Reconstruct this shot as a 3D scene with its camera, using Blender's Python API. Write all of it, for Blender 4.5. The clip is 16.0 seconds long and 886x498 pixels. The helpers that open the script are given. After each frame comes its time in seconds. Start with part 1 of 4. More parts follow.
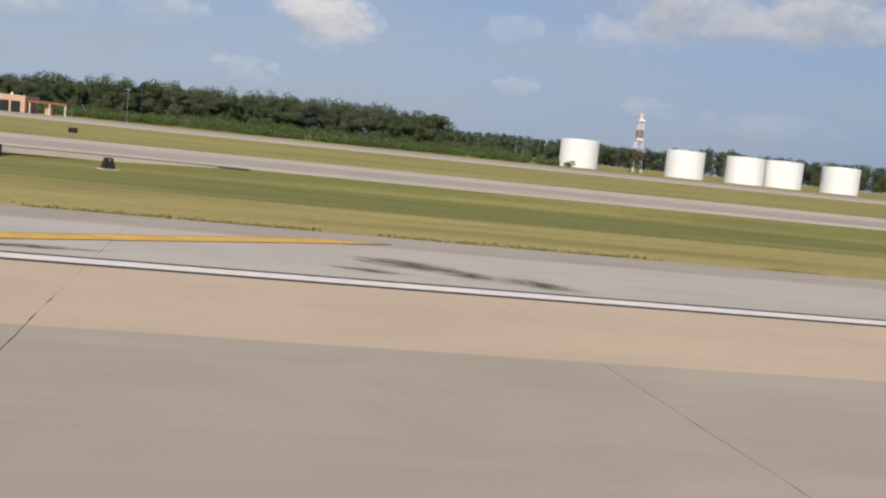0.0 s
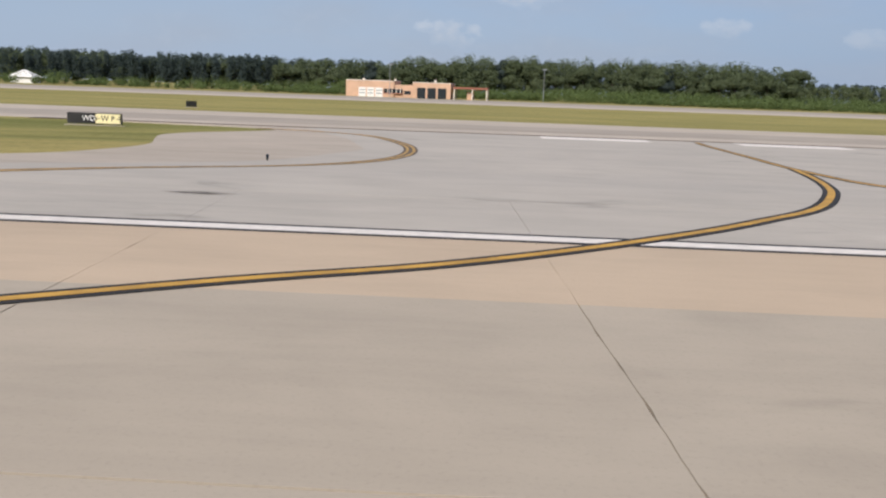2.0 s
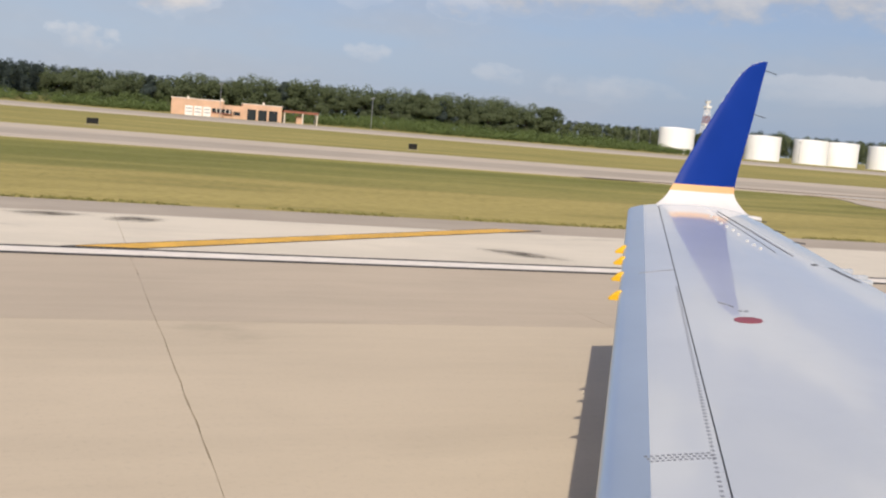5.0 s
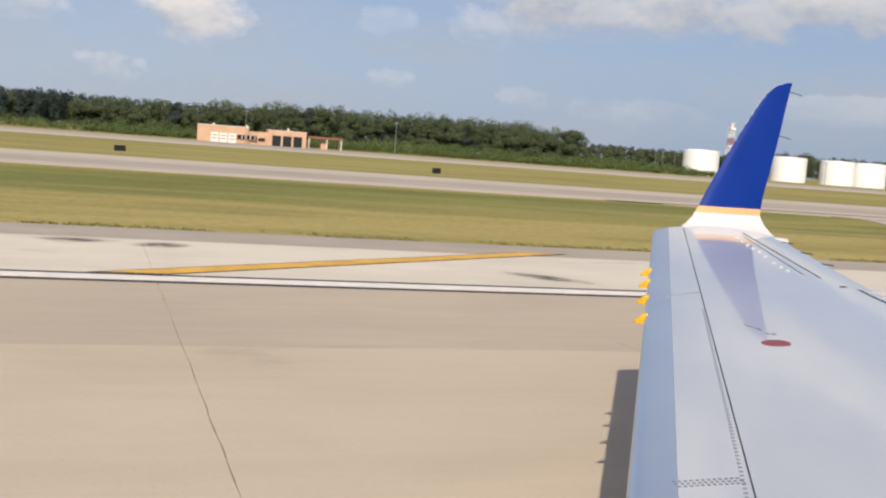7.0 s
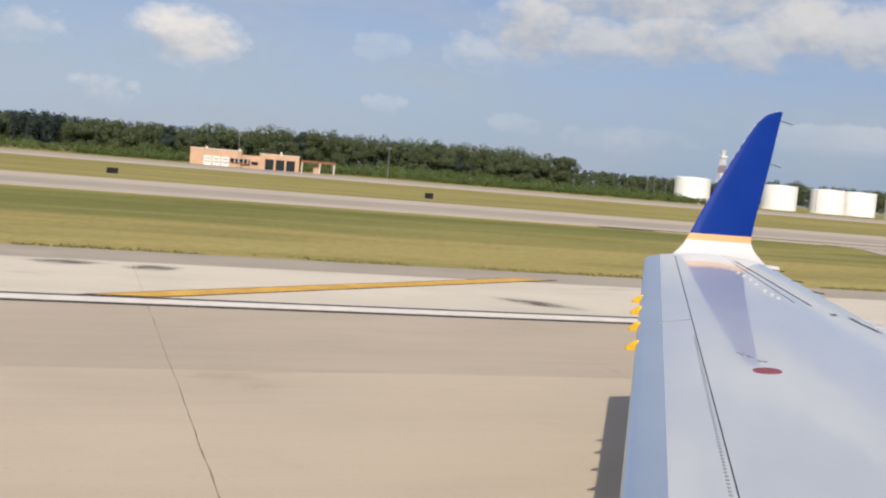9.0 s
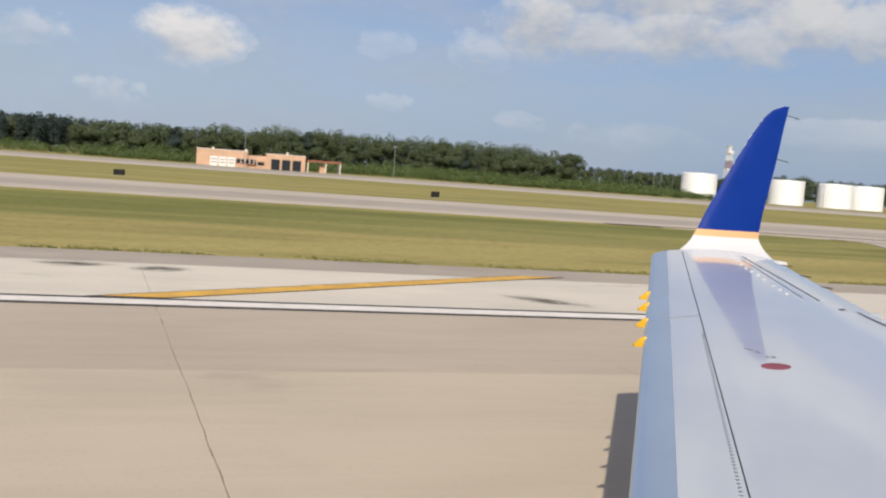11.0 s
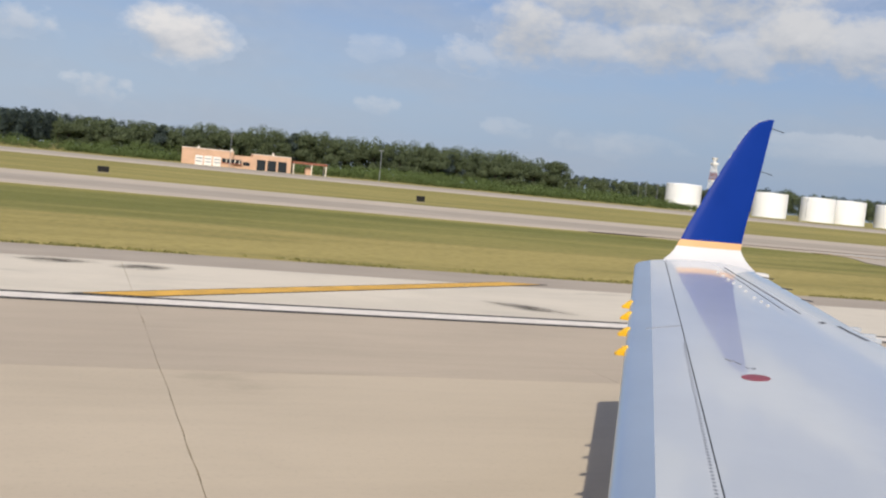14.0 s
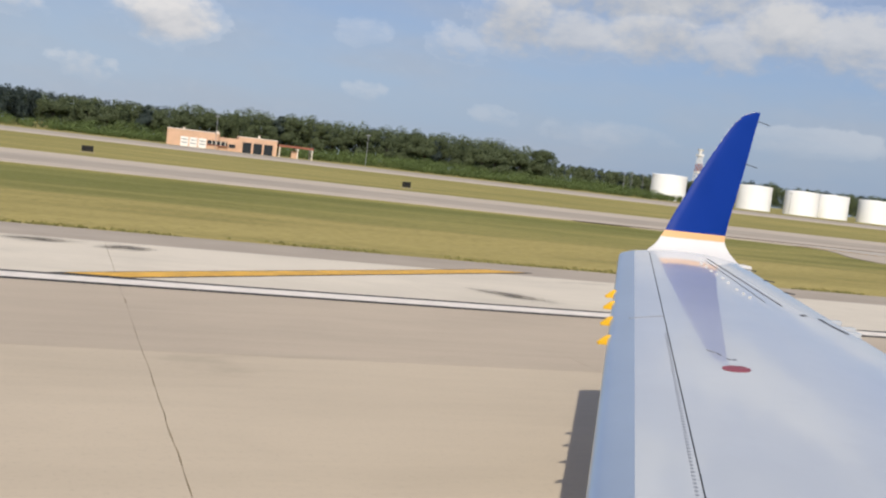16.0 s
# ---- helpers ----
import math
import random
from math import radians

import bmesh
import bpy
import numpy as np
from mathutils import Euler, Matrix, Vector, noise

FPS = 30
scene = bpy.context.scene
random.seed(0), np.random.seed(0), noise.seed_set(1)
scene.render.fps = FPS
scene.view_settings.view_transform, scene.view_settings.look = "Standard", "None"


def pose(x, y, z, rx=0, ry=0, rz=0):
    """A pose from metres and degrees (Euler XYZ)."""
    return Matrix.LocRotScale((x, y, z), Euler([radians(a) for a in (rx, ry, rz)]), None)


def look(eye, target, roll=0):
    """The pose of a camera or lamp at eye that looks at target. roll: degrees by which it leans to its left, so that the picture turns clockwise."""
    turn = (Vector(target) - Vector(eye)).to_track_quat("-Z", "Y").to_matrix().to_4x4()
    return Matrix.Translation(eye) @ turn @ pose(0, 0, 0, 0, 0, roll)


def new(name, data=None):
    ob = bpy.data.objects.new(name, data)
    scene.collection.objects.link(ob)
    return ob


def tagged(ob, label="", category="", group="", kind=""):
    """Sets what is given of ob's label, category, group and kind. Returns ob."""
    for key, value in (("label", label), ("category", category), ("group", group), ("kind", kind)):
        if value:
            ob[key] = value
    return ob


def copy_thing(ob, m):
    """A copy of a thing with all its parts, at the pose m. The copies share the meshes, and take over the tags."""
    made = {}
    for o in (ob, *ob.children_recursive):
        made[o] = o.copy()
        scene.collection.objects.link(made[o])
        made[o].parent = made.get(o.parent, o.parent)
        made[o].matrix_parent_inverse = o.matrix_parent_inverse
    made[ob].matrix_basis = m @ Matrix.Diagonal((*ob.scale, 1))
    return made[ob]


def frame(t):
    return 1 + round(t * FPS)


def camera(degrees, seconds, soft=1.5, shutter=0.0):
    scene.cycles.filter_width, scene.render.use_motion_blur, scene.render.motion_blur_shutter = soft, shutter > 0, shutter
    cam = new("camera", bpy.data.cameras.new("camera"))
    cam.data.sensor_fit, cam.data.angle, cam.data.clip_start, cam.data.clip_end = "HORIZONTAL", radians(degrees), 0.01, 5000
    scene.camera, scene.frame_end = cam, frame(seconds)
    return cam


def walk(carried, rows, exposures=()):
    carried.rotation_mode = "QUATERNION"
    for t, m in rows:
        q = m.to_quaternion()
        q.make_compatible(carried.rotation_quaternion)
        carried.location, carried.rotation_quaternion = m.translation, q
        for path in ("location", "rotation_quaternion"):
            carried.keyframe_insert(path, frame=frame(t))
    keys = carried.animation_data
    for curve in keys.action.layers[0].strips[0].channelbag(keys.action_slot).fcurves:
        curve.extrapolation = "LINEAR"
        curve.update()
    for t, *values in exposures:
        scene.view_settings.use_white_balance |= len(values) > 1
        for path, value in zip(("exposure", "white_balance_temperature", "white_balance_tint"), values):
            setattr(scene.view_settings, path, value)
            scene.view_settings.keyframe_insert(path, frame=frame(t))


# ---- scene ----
LENS = 49.5
EYE = 2.42
# where the airplane stands along the runway
PARKED = -27.0
# seconds, metres along the runway, yaw, pitch, lean
TURNS = [
    (0, 110.15, -9.34, -6.02, -5.88), (0.3, 100.43, -4.19, -6.50, -5.34), (0.5, 93.57, -2.18, -6.70, -4.56), (0.7, 86.14, 0.92, -7.07, -4.64),
    (1, 75.01, 5.15, -7.37, -4.09), (1.2, 67.47, 9.52, -7.42, -3.69), (1.4, 60.10, 12.34, -7.57, -3.52), (1.5, 56.39, 13.79, -7.73, -3.77),
    (1.6, 52.68, 15.06, -8.20, -3.63), (1.8, 45.23, 11.23, -8.85, -2.77), (2, 37.74, 2.68, -9.33, -1.99), (2.2, 30.21, -2.95, -9.83, -1.68),
    (2.4, 22.64, -6.65, -10.37, -2.15), (2.5, 18.84, -9.68, -10.26, -3.09), (2.6, 15.09, -10.73, -10.35, -2.98), (2.7, 11.33, -11.78, -10.44, -2.87),
    (2.8, 7.56, -12.83, -10.53, -2.76), (2.9, 3.79, -13.88, -10.62, -2.65), (3, 0.00, -14.93, -10.70, -2.53), (3.1, -3.87, -15.60, -9.69, -2.35),
    (3.2, -7.70, -16.27, -8.68, -2.16), (3.3, -11.52, -16.28, -8.67, -2.18), (3.4, -15.30, -16.31, -8.63, -2.23), (3.5, -18.90, -16.36, -8.57, -2.30),
    (3.6, -22.10, -16.43, -8.49, -2.40), (3.7, -24.60, -16.51, -8.40, -2.52), (3.8, -26.30, -16.60, -8.29, -2.66), (3.9, -27.00, -16.71, -8.17, -2.81),
    (5.5, -27.00, -18.27, -6.35, -5.09), (6, -27.00, -18.14, -5.55, -4.23), (6.5, -27.00, -17.82, -6.36, -3.94), (7, -27.00, -16.61, -5.84, -4.31),
    (7.5, -27.00, -16.95, -4.86, -4.62), (8, -27.00, -16.29, -4.72, -5.13), (10.5, -27.00, -18.45, -3.65, -4.22), (11, -27.00, -16.69, -4.44, -4.24),
    (11.5, -27.00, -16.10, -5.34, -4.52), (12, -27.00, -16.60, -5.71, -4.38), (12.5, -27.00, -14.99, -4.07, -3.74), (13, -27.00, -15.67, -4.57, -5.78),
    (13.5, -27.00, -17.53, -3.88, -5.37), (14, -27.00, -17.54, -4.08, -5.59), (14.5, -27.00, -16.44, -3.69, -6.18), (15, -27.00, -15.92, -3.61, -5.35),
    (15.5, -27.00, -17.33, -4.26, -6.25), (16, -27.00, -18.36, -4.80, -6.71)]
cam = camera(LENS, 16.0, soft=2.2)
walk(cam, [(t, pose(x, 0, EYE, 90 + p, r, y)) for t, x, y, p, r in TURNS],
     [(0.0, -0.18, 6350, 12), (0.5, -0.12, 6700, 13), (1.0, -0.24, 6650, 13), (1.5, -0.08, 6500, 13), (2.0, -0.10, 6150, 12), (2.5, -0.17, 5950, 11),
      (3.0, 0.03, 6680, 13), (5.5, 0.01, 6670, 13), (8.0, 0.01, 6620, 12), (10.5, -0.05, 6460, 11), (16.0, -0.06, 6400, 11)])

# ---- light ----
SUN = Vector((-0.46, -1.108, 1.0)).normalized()
lamp = new("sun", bpy.data.lights.new("sun", "SUN"))
lamp.data.energy, lamp.data.angle, lamp.data.color = 4.2, radians(0.6), (1.0, 0.915, 0.77)
lamp.matrix_world = look(SUN * 50, (0, 0, 0))

world = bpy.data.worlds.new("sky")
scene.world = world
world.use_nodes = True


class Nodes:
    """Short hand for node trees."""

    def __init__(self, tree):
        self.tree = tree
        tree.nodes.clear()

    def add(self, kind, **values):
        n = self.tree.nodes.new(kind)
        for k, v in values.items():
            setattr(n, k, v)
        return n

    def put(self, socket, value):
        if isinstance(value, bpy.types.NodeSocket):
            self.tree.links.new(value, socket)
        elif value is not None:
            socket.default_value = value

    def math(self, op, a, b=None, c=None, clamp=False):
        n = self.add("ShaderNodeMath", operation=op, use_clamp=clamp)
        for s, v in zip(n.inputs, (a, b, c)):
            self.put(s, v)
        return n.outputs[0]

    def mix(self, fac, a, b, blend="MIX"):
        n = self.add("ShaderNodeMix", data_type="RGBA", blend_type=blend)
        self.put(n.inputs[0], fac)
        for s, v in ((n.inputs[6], a), (n.inputs[7], b)):
            self.put(s, (*v, 1) if isinstance(v, tuple) and len(v) == 3 else v)
        return n.outputs[2]

    def noise(self, vector, scale, detail=4.0, rough=0.55, warp=0.0):
        n = self.add("ShaderNodeTexNoise")
        self.put(n.inputs["Vector"], vector)
        n.inputs["Scale"].default_value, n.inputs["Detail"].default_value = scale, detail
        n.inputs["Roughness"].default_value, n.inputs["Distortion"].default_value = rough, warp
        return n.outputs["Fac"]

    def stretch(self, vector, scale):
        n = self.add("ShaderNodeVectorMath", operation="MULTIPLY")
        self.put(n.inputs[0], vector)
        n.inputs[1].default_value = scale
        return n.outputs[0]

    def add_half(self, vector):
        """Generated coordinates about the middle."""
        n = self.add("ShaderNodeVectorMath", operation="SUBTRACT")
        self.put(n.inputs[0], vector)
        n.inputs[1].default_value = (0.5, 0.5, 0.5)
        return n.outputs[0]

    def smooth(self, value, low, high, to_low=0.0, to_high=1.0):
        n = self.add("ShaderNodeMapRange", interpolation_type="SMOOTHSTEP")
        for s, v in zip(n.inputs, (value, low, high, to_low, to_high)):
            self.put(s, v)
        return n.outputs[0]


def build_sky():
    k = Nodes(world.node_tree)
    sky = k.add("ShaderNodeTexSky", sky_type="NISHITA", sun_disc=False)
    sky.sun_elevation, sky.sun_rotation = math.asin(SUN.z), math.atan2(SUN.x, SUN.y)
    sky.air_density, sky.dust_density, sky.ozone_density = 1.0, 1.6, 1.5
    where = k.add("ShaderNodeTexCoord").outputs["Generated"]
    xyz = k.add("ShaderNodeSeparateXYZ")
    k.put(xyz.inputs[0], where)
    bearing = k.math("MULTIPLY", k.math("ARCTAN2", xyz.outputs[0], xyz.outputs[1]), 57.2958)
    height = k.math("MULTIPLY", k.math("ARCSINE", xyz.outputs[2]), 57.2958)
    puff = k.noise(k.stretch(where, (1, 1, 2.0)), 13.0, 6.0, 0.55, 0.25)
    fine = k.noise(k.stretch(where, (1, 1, 1.5)), 55.0, 5.0, 0.55)
    rag = k.math("ADD", k.math("MULTIPLY", k.math("SUBTRACT", puff, 0.5), 2.6), k.math("MULTIPLY", k.math("SUBTRACT", fine, 0.5), 0.55))
    total = None
    # bearing, height, half width, half height, density of each cloud
    for b, h, w, t, d in CLOUDS:
        e = k.math("ADD", k.math("POWER", k.math("DIVIDE", k.math("SUBTRACT", bearing, b), w), 2.0),
                   k.math("POWER", k.math("DIVIDE", k.math("SUBTRACT", height, h), t), 2.0))
        m = k.smooth(k.math("ADD", k.math("SUBTRACT", 1.0, e), k.math("ADD", k.math("MULTIPLY", rag, 0.8 if d >= 1 else 1.0), k.math("MULTIPLY", k.math("SUBTRACT", fine, 0.5), 4.2 if w < 2.3 else 1.2))), -0.55 if d >= 0.85 else -0.75, 1.0 if d >= 0.85 else 1.35, 0.0, d)
        up = k.smooth(k.math("ADD", k.math("DIVIDE", k.math("SUBTRACT", height, h), t), k.math("MULTIPLY", k.math("SUBTRACT", puff, 0.5), 4.2)), -1.5, 1.0)
        if total is None:
            total, lit_top = m, up
        else:
            lead = k.smooth(k.math("SUBTRACT", m, total), -0.12, 0.12)
            lit_top = k.math("ADD", k.math("MULTIPLY", lit_top, k.math("SUBTRACT", 1.0, lead)), k.math("MULTIPLY", up, lead))
            total = k.math("MAXIMUM", total, m)
    # broken cumulus over the rest of the sky
    rest = k.math("MULTIPLY", k.smooth(k.noise(k.stretch(where, (1, 1, 2.2)), 6.0, 6.0, 0.55), 0.56, 0.75), k.smooth(height, 14, 24))
    total = k.math("MAXIMUM", total, k.math("MULTIPLY", rest, 0.8))
    veil = k.math("MULTIPLY", k.smooth(k.noise(k.stretch(where, (1, 1, 4)), 5.0, 5.0, 0.5), 0.32, 0.75), 0.5)
    total = k.math("MAXIMUM", total, veil)
    light = k.mix(k.smooth(bearing, 9.0, 23.0), CLOUD_WHITE, CLOUD_LIGHT)
    shade = k.mix(k.math("ADD", lit_top, k.math("MULTIPLY", k.math("SUBTRACT", fine, 0.5), 0.5), clamp=True), CLOUD_DARK, light)
    haze = k.math("MULTIPLY", k.smooth(height, 16.0, -1.0), 0.85)
    lit = k.mix(1.0, sky.outputs[0], (SKY, SKY, SKY), "MULTIPLY")
    lit = k.mix(1.0, lit, SKY_TINT, "MULTIPLY")
    air = k.mix(k.smooth(bearing, -22.0, 48.0), HAZE, HAZE_AFT)
    col = k.mix(total, k.mix(haze, lit, air), shade)
    back = k.add("ShaderNodeBackground")
    k.put(back.inputs[0], col)
    back.inputs[1].default_value = 1.0
    k.put(k.add("ShaderNodeOutputWorld").inputs[0], back.outputs[0])


SKY = 0.10
SKY_TINT = (0.84, 0.88, 1.06)
HAZE, HAZE_AFT = (0.46, 0.56, 0.695), (0.325, 0.43, 0.59)
CLOUD_DARK, CLOUD_LIGHT, CLOUD_WHITE = (0.44, 0.475, 0.53), (0.66, 0.665, 0.675), (0.80, 0.78, 0.76)
# the last three, above the view, are added for their reflection in the wing
CLOUDS = [
    (1.8, 6.8, 3.0, 1.5, 1.0), (18.3, 7.4, 1.7, 1.0, 0.5), (21.8, 9.2, 2.8, 2.0, 1.0), (25.1, 8.7, 2.8, 1.8, 0.85),
    (29.6, 9.0, 3.6, 1.7, 1.0), (33.7, 8.7, 3.3, 1.7, 0.85), (36.5, 9.8, 3.2, 2.0, 1.0), (40.0, 9.3, 3.4, 1.9, 0.9),
    (29.0, 12.3, 10.5, 3.6, 1.0), (44.0, 8.9, 4.5, 2.4, 0.85), (-2.4, 3.3, 1.6, 0.8, 0.4), (-7.0, 6.3, 2.2, 0.9, 0.45),
    (12.8, 7.4, 1.4, 0.7, 0.28), (13.2, 4.0, 1.3, 0.5, 0.28), (21.0, 3.4, 1.3, 0.5, 0.3), (27.6, 3.1, 3.8, 0.8, 0.35),
    (38.6, 3.8, 3.8, 0.8, 0.4), (-15.0, 5.9, 3.4, 1.1, 0.5), (-24.0, 6.9, 3.2, 1.0, 0.6), (-13.0, 10.4, 5.5, 1.0, 0.6), (37.0, 20.4, 9.0, 3.0, 0.9),
    (23.0, 27.4, 10.0, 4.0, 0.9), (51.0, 27.4, 9.0, 4.0, 0.9)]
build_sky()


# ---- materials ----
def material(name, rough=0.6, metal=0.0):
    m = bpy.data.materials.new(name)
    m.use_nodes = True
    k = Nodes(m.node_tree)
    shader = k.add("ShaderNodeBsdfPrincipled")
    shader.inputs["Roughness"].default_value, shader.inputs["Metallic"].default_value = rough, metal
    k.put(k.add("ShaderNodeOutputMaterial").inputs[0], shader.outputs[0])
    return m, k, shader


def bump(k, shader, height, strength, distance):
    n = k.add("ShaderNodeBump")
    n.inputs["Strength"].default_value, n.inputs["Distance"].default_value = strength, distance
    k.put(n.inputs["Height"], height)
    k.put(shader.inputs["Normal"], n.outputs[0])


def spread(c, f):
    return tuple(min(1.0, v * f) for v in c)


def paint(name, colour, rough=0.5, wear=0.12, scale=1.5, metal=0.0, coat=0.0, grain=25.0):
    """Paint or plain stuff with blotches and fine grain."""
    m, k, s = material(name, rough, metal)
    where = k.add("ShaderNodeTexCoord").outputs["Object"]
    big, small = k.noise(where, scale, 5.0), k.noise(where, grain, 3.0)
    c = k.mix(k.smooth(big, 0.3, 0.7), spread(colour, 1 - wear), spread(colour, 1 + wear))
    c = k.mix(k.math("MULTIPLY", k.smooth(small, 0.45, 0.75), wear), c, spread(colour, 0.6))
    k.put(s.inputs["Base Color"], c)
    k.put(s.inputs["Roughness"], k.smooth(big, 0.2, 0.8, max(0.02, rough - 0.08), min(1, rough + 0.08)))
    s.inputs["Coat Weight"].default_value = coat
    return m


def paved(name, colour, patch, streak, joints=False, speck=0.25, stains=0.45, spread_from=0.63):
    """Concrete or asphalt: broad patches, streaks along the runway, fine specks."""
    m, k, s = material(name, 0.85)
    where = k.add("ShaderNodeNewGeometry").outputs["Position"]
    c = k.mix(k.smooth(k.noise(where, 0.09, 5.0, 0.6), 0.3, 0.7), colour, patch)
    mottle = k.noise(k.stretch(where, (0.7, 1.0, 1)), 0.45, 6.0, 0.62, 0.4)
    c = k.mix(k.math("MULTIPLY", k.smooth(mottle, 0.38, 0.68), 0.42), c, spread(colour, 0.8))
    lane = k.noise(k.stretch(where, (0.035, 0.55, 1)), 1.0, 5.0, 0.6)
    c = k.mix(k.math("MULTIPLY", k.smooth(lane, 0.42, 0.72), streak * 0.8), c, spread(colour, 0.66))
    fine = k.noise(k.stretch(where, (0.25, 2.2, 1)), 1.6, 5.0, 0.65)
    c = k.mix(k.math("MULTIPLY", k.smooth(fine, 0.35, 0.8), 0.3), c, spread(colour, 1.22))
    cloud = k.noise(k.stretch(where, (0.6, 1.0, 1)), 0.24, 4.0, 0.55, 0.8)
    c = k.mix(k.math("MULTIPLY", k.smooth(cloud, 0.5, 0.72), 0.4), c, spread(colour, 1.2))
    dots = k.noise(where, 18.0, 3.0, 0.7)
    c = k.mix(k.math("MULTIPLY", k.smooth(dots, 0.5, 0.8), speck), c, spread(colour, 0.5))
    stain = k.noise(k.stretch(where, (0.18, 0.3, 1)), 1.0, 6.0, 0.6, 0.5)
    c = k.mix(k.math("MULTIPLY", k.smooth(stain, spread_from, spread_from + 0.14), stains), c, spread(colour, 0.45))
    if joints:
        one = k.add("ShaderNodeObjectInfo").outputs["Random"]
        c = k.mix(k.math("MULTIPLY", one, 0.35), c, spread(patch, 0.86))
    k.put(s.inputs["Base Color"], c)
    bump(k, s, dots, 0.25, 0.01)
    return m


def smear(name, colour):
    """Rubber rubbed into pavement: broken streaks that thin out."""
    m, k, s = material(name, 0.9)
    s.inputs["Base Color"].default_value = (*colour, 1)
    where = k.add("ShaderNodeTexCoord")
    far = k.add("ShaderNodeVectorMath", operation="LENGTH")
    k.put(far.inputs[0], k.stretch(k.add_half(where.outputs["Generated"]), (2.0, 2.0, 0.0)))
    streak = k.noise(k.stretch(where.outputs["Object"], (0.9, 5.0, 1.0)), 1.6, 5.0, 0.65, 0.6)
    s.inputs["Roughness"].default_value = 0.9
    k.put(s.inputs["Alpha"], k.math("MULTIPLY", k.smooth(far.outputs["Value"], 1.0, 0.0), k.smooth(streak, 0.36, 0.66, 0.0, 0.85)))
    return m


def turf(name, dry, green, bare=0.0):
    """Mown grass: dry and green tracts drawn out along the mowing."""
    m, k, s = material(name, 0.95)
    s.inputs["Specular IOR Level"].default_value = 0.1
    where = k.add("ShaderNodeNewGeometry").outputs["Position"]
    xyz = k.add("ShaderNodeSeparateXYZ")
    k.put(xyz.inputs[0], where)
    wave = k.noise(k.stretch(where, (0.01, 0.06, 1)), 1.0, 5.0, 0.55)
    over = k.math("ADD", xyz.outputs[1], k.math("MULTIPLY", k.math("SUBTRACT", wave, 0.5), 22.0))
    mow = k.math("ADD", k.smooth(over, 40.0, 46.0), k.math("MULTIPLY", k.smooth(over, 78, 92), -0.55))
    c = k.mix(k.math("MULTIPLY", mow, 0.8), dry, green)
    tract = k.noise(k.stretch(where, (0.02, 0.14, 1)), 1.0, 4.0, 0.55)
    c = k.mix(k.math("MULTIPLY", k.smooth(tract, 0.42, 0.68), 0.55), c, spread(dry, 1.12))
    c = k.mix(k.math("MULTIPLY", k.smooth(k.noise(k.stretch(where, (0.06, 0.22, 1)), 1.0, 5.0, 0.6), 0.42, 0.75), 0.45), c, spread(green, 0.72))
    tuft = k.noise(where, 3.0, 6.0, 0.7)
    c = k.mix(k.math("MULTIPLY", k.smooth(tuft, 0.4, 0.75), 0.45), c, spread(green, 0.5))
    k.put(s.inputs["Base Color"], c)
    bump(k, s, tuft, 0.6, 0.12)
    return m


def leaves(name, colour, light):
    m, k, s = material(name, 0.75)
    s.inputs["Specular IOR Level"].default_value = 0.15
    g = k.add("ShaderNodeNewGeometry")
    one = k.add("ShaderNodeObjectInfo").outputs["Random"]
    c = k.mix(g.outputs["Random Per Island"], colour, light)
    c = k.mix(k.math("MULTIPLY", one, 0.5), c, spread(colour, 0.75))
    k.put(s.inputs["Base Color"], c)
    thin = k.add("ShaderNodeBsdfTranslucent")
    k.put(thin.inputs[0], c)
    both = k.add("ShaderNodeMixShader")
    both.inputs[0].default_value = 0.35
    k.put(both.inputs[1], s.outputs[0])
    k.put(both.inputs[2], thin.outputs[0])
    k.put([n for n in m.node_tree.nodes if n.type == "OUTPUT_MATERIAL"][0].inputs[0], both.outputs[0])
    return m


CONCRETE = paved("runway_concrete", (0.50, 0.422, 0.318), (0.565, 0.476, 0.354), 0.35, joints=True)
GREYER = paved("greyer_concrete", (0.352, 0.303, 0.24), (0.455, 0.385, 0.298), 0.35, joints=True)
MIDDLING = paved("middling_concrete", (0.395, 0.338, 0.262), (0.495, 0.418, 0.32), 0.35, joints=True)
TAN = paved("tan_concrete", (0.515, 0.40, 0.28), (0.57, 0.443, 0.31), 0.3, joints=True)
PALE = paved("pale_concrete", (0.61, 0.553, 0.457), (0.66, 0.595, 0.488), 0.25, joints=True, stains=0.75, spread_from=0.595)
THROAT = paved("grey_concrete", (0.435, 0.395, 0.338), (0.50, 0.45, 0.382), 0.35, joints=True, stains=0.6, spread_from=0.6)
ASPHALT = paved("worn_asphalt", (0.37, 0.316, 0.255), (0.43, 0.37, 0.30), 0.4)
TAXI = paved("taxiway_asphalt", (0.52, 0.445, 0.355), (0.46, 0.395, 0.315), 0.35)
FADED = paved("faded_tan_concrete", (0.448, 0.376, 0.29), (0.50, 0.418, 0.32), 0.3, joints=True)
FILLER = paint("joint_filler", (0.15, 0.118, 0.088), 0.9, 0.5, 0.8)
WORN_LINE = paint("worn_yellow_paint", (0.44, 0.275, 0.085), 0.8, 0.3, 1.2)
WHITE_LINE = paint("white_road_paint", (0.76, 0.70, 0.63), 0.7, 0.08, 3.0)
LEAD_LINE = paint("worn_lead_line_yellow", (0.52, 0.295, 0.052), 0.75, 0.2, 1.5)
TURNOFF = paved("turn_off_asphalt", (0.435, 0.37, 0.295), (0.48, 0.41, 0.33), 0.4)
YELLOW_LINE = paint("yellow_road_paint", (0.67, 0.385, 0.062), 0.7, 0.15, 2.0)
BLACK_LINE = paint("black_road_paint", (0.022, 0.02, 0.018), 0.8)
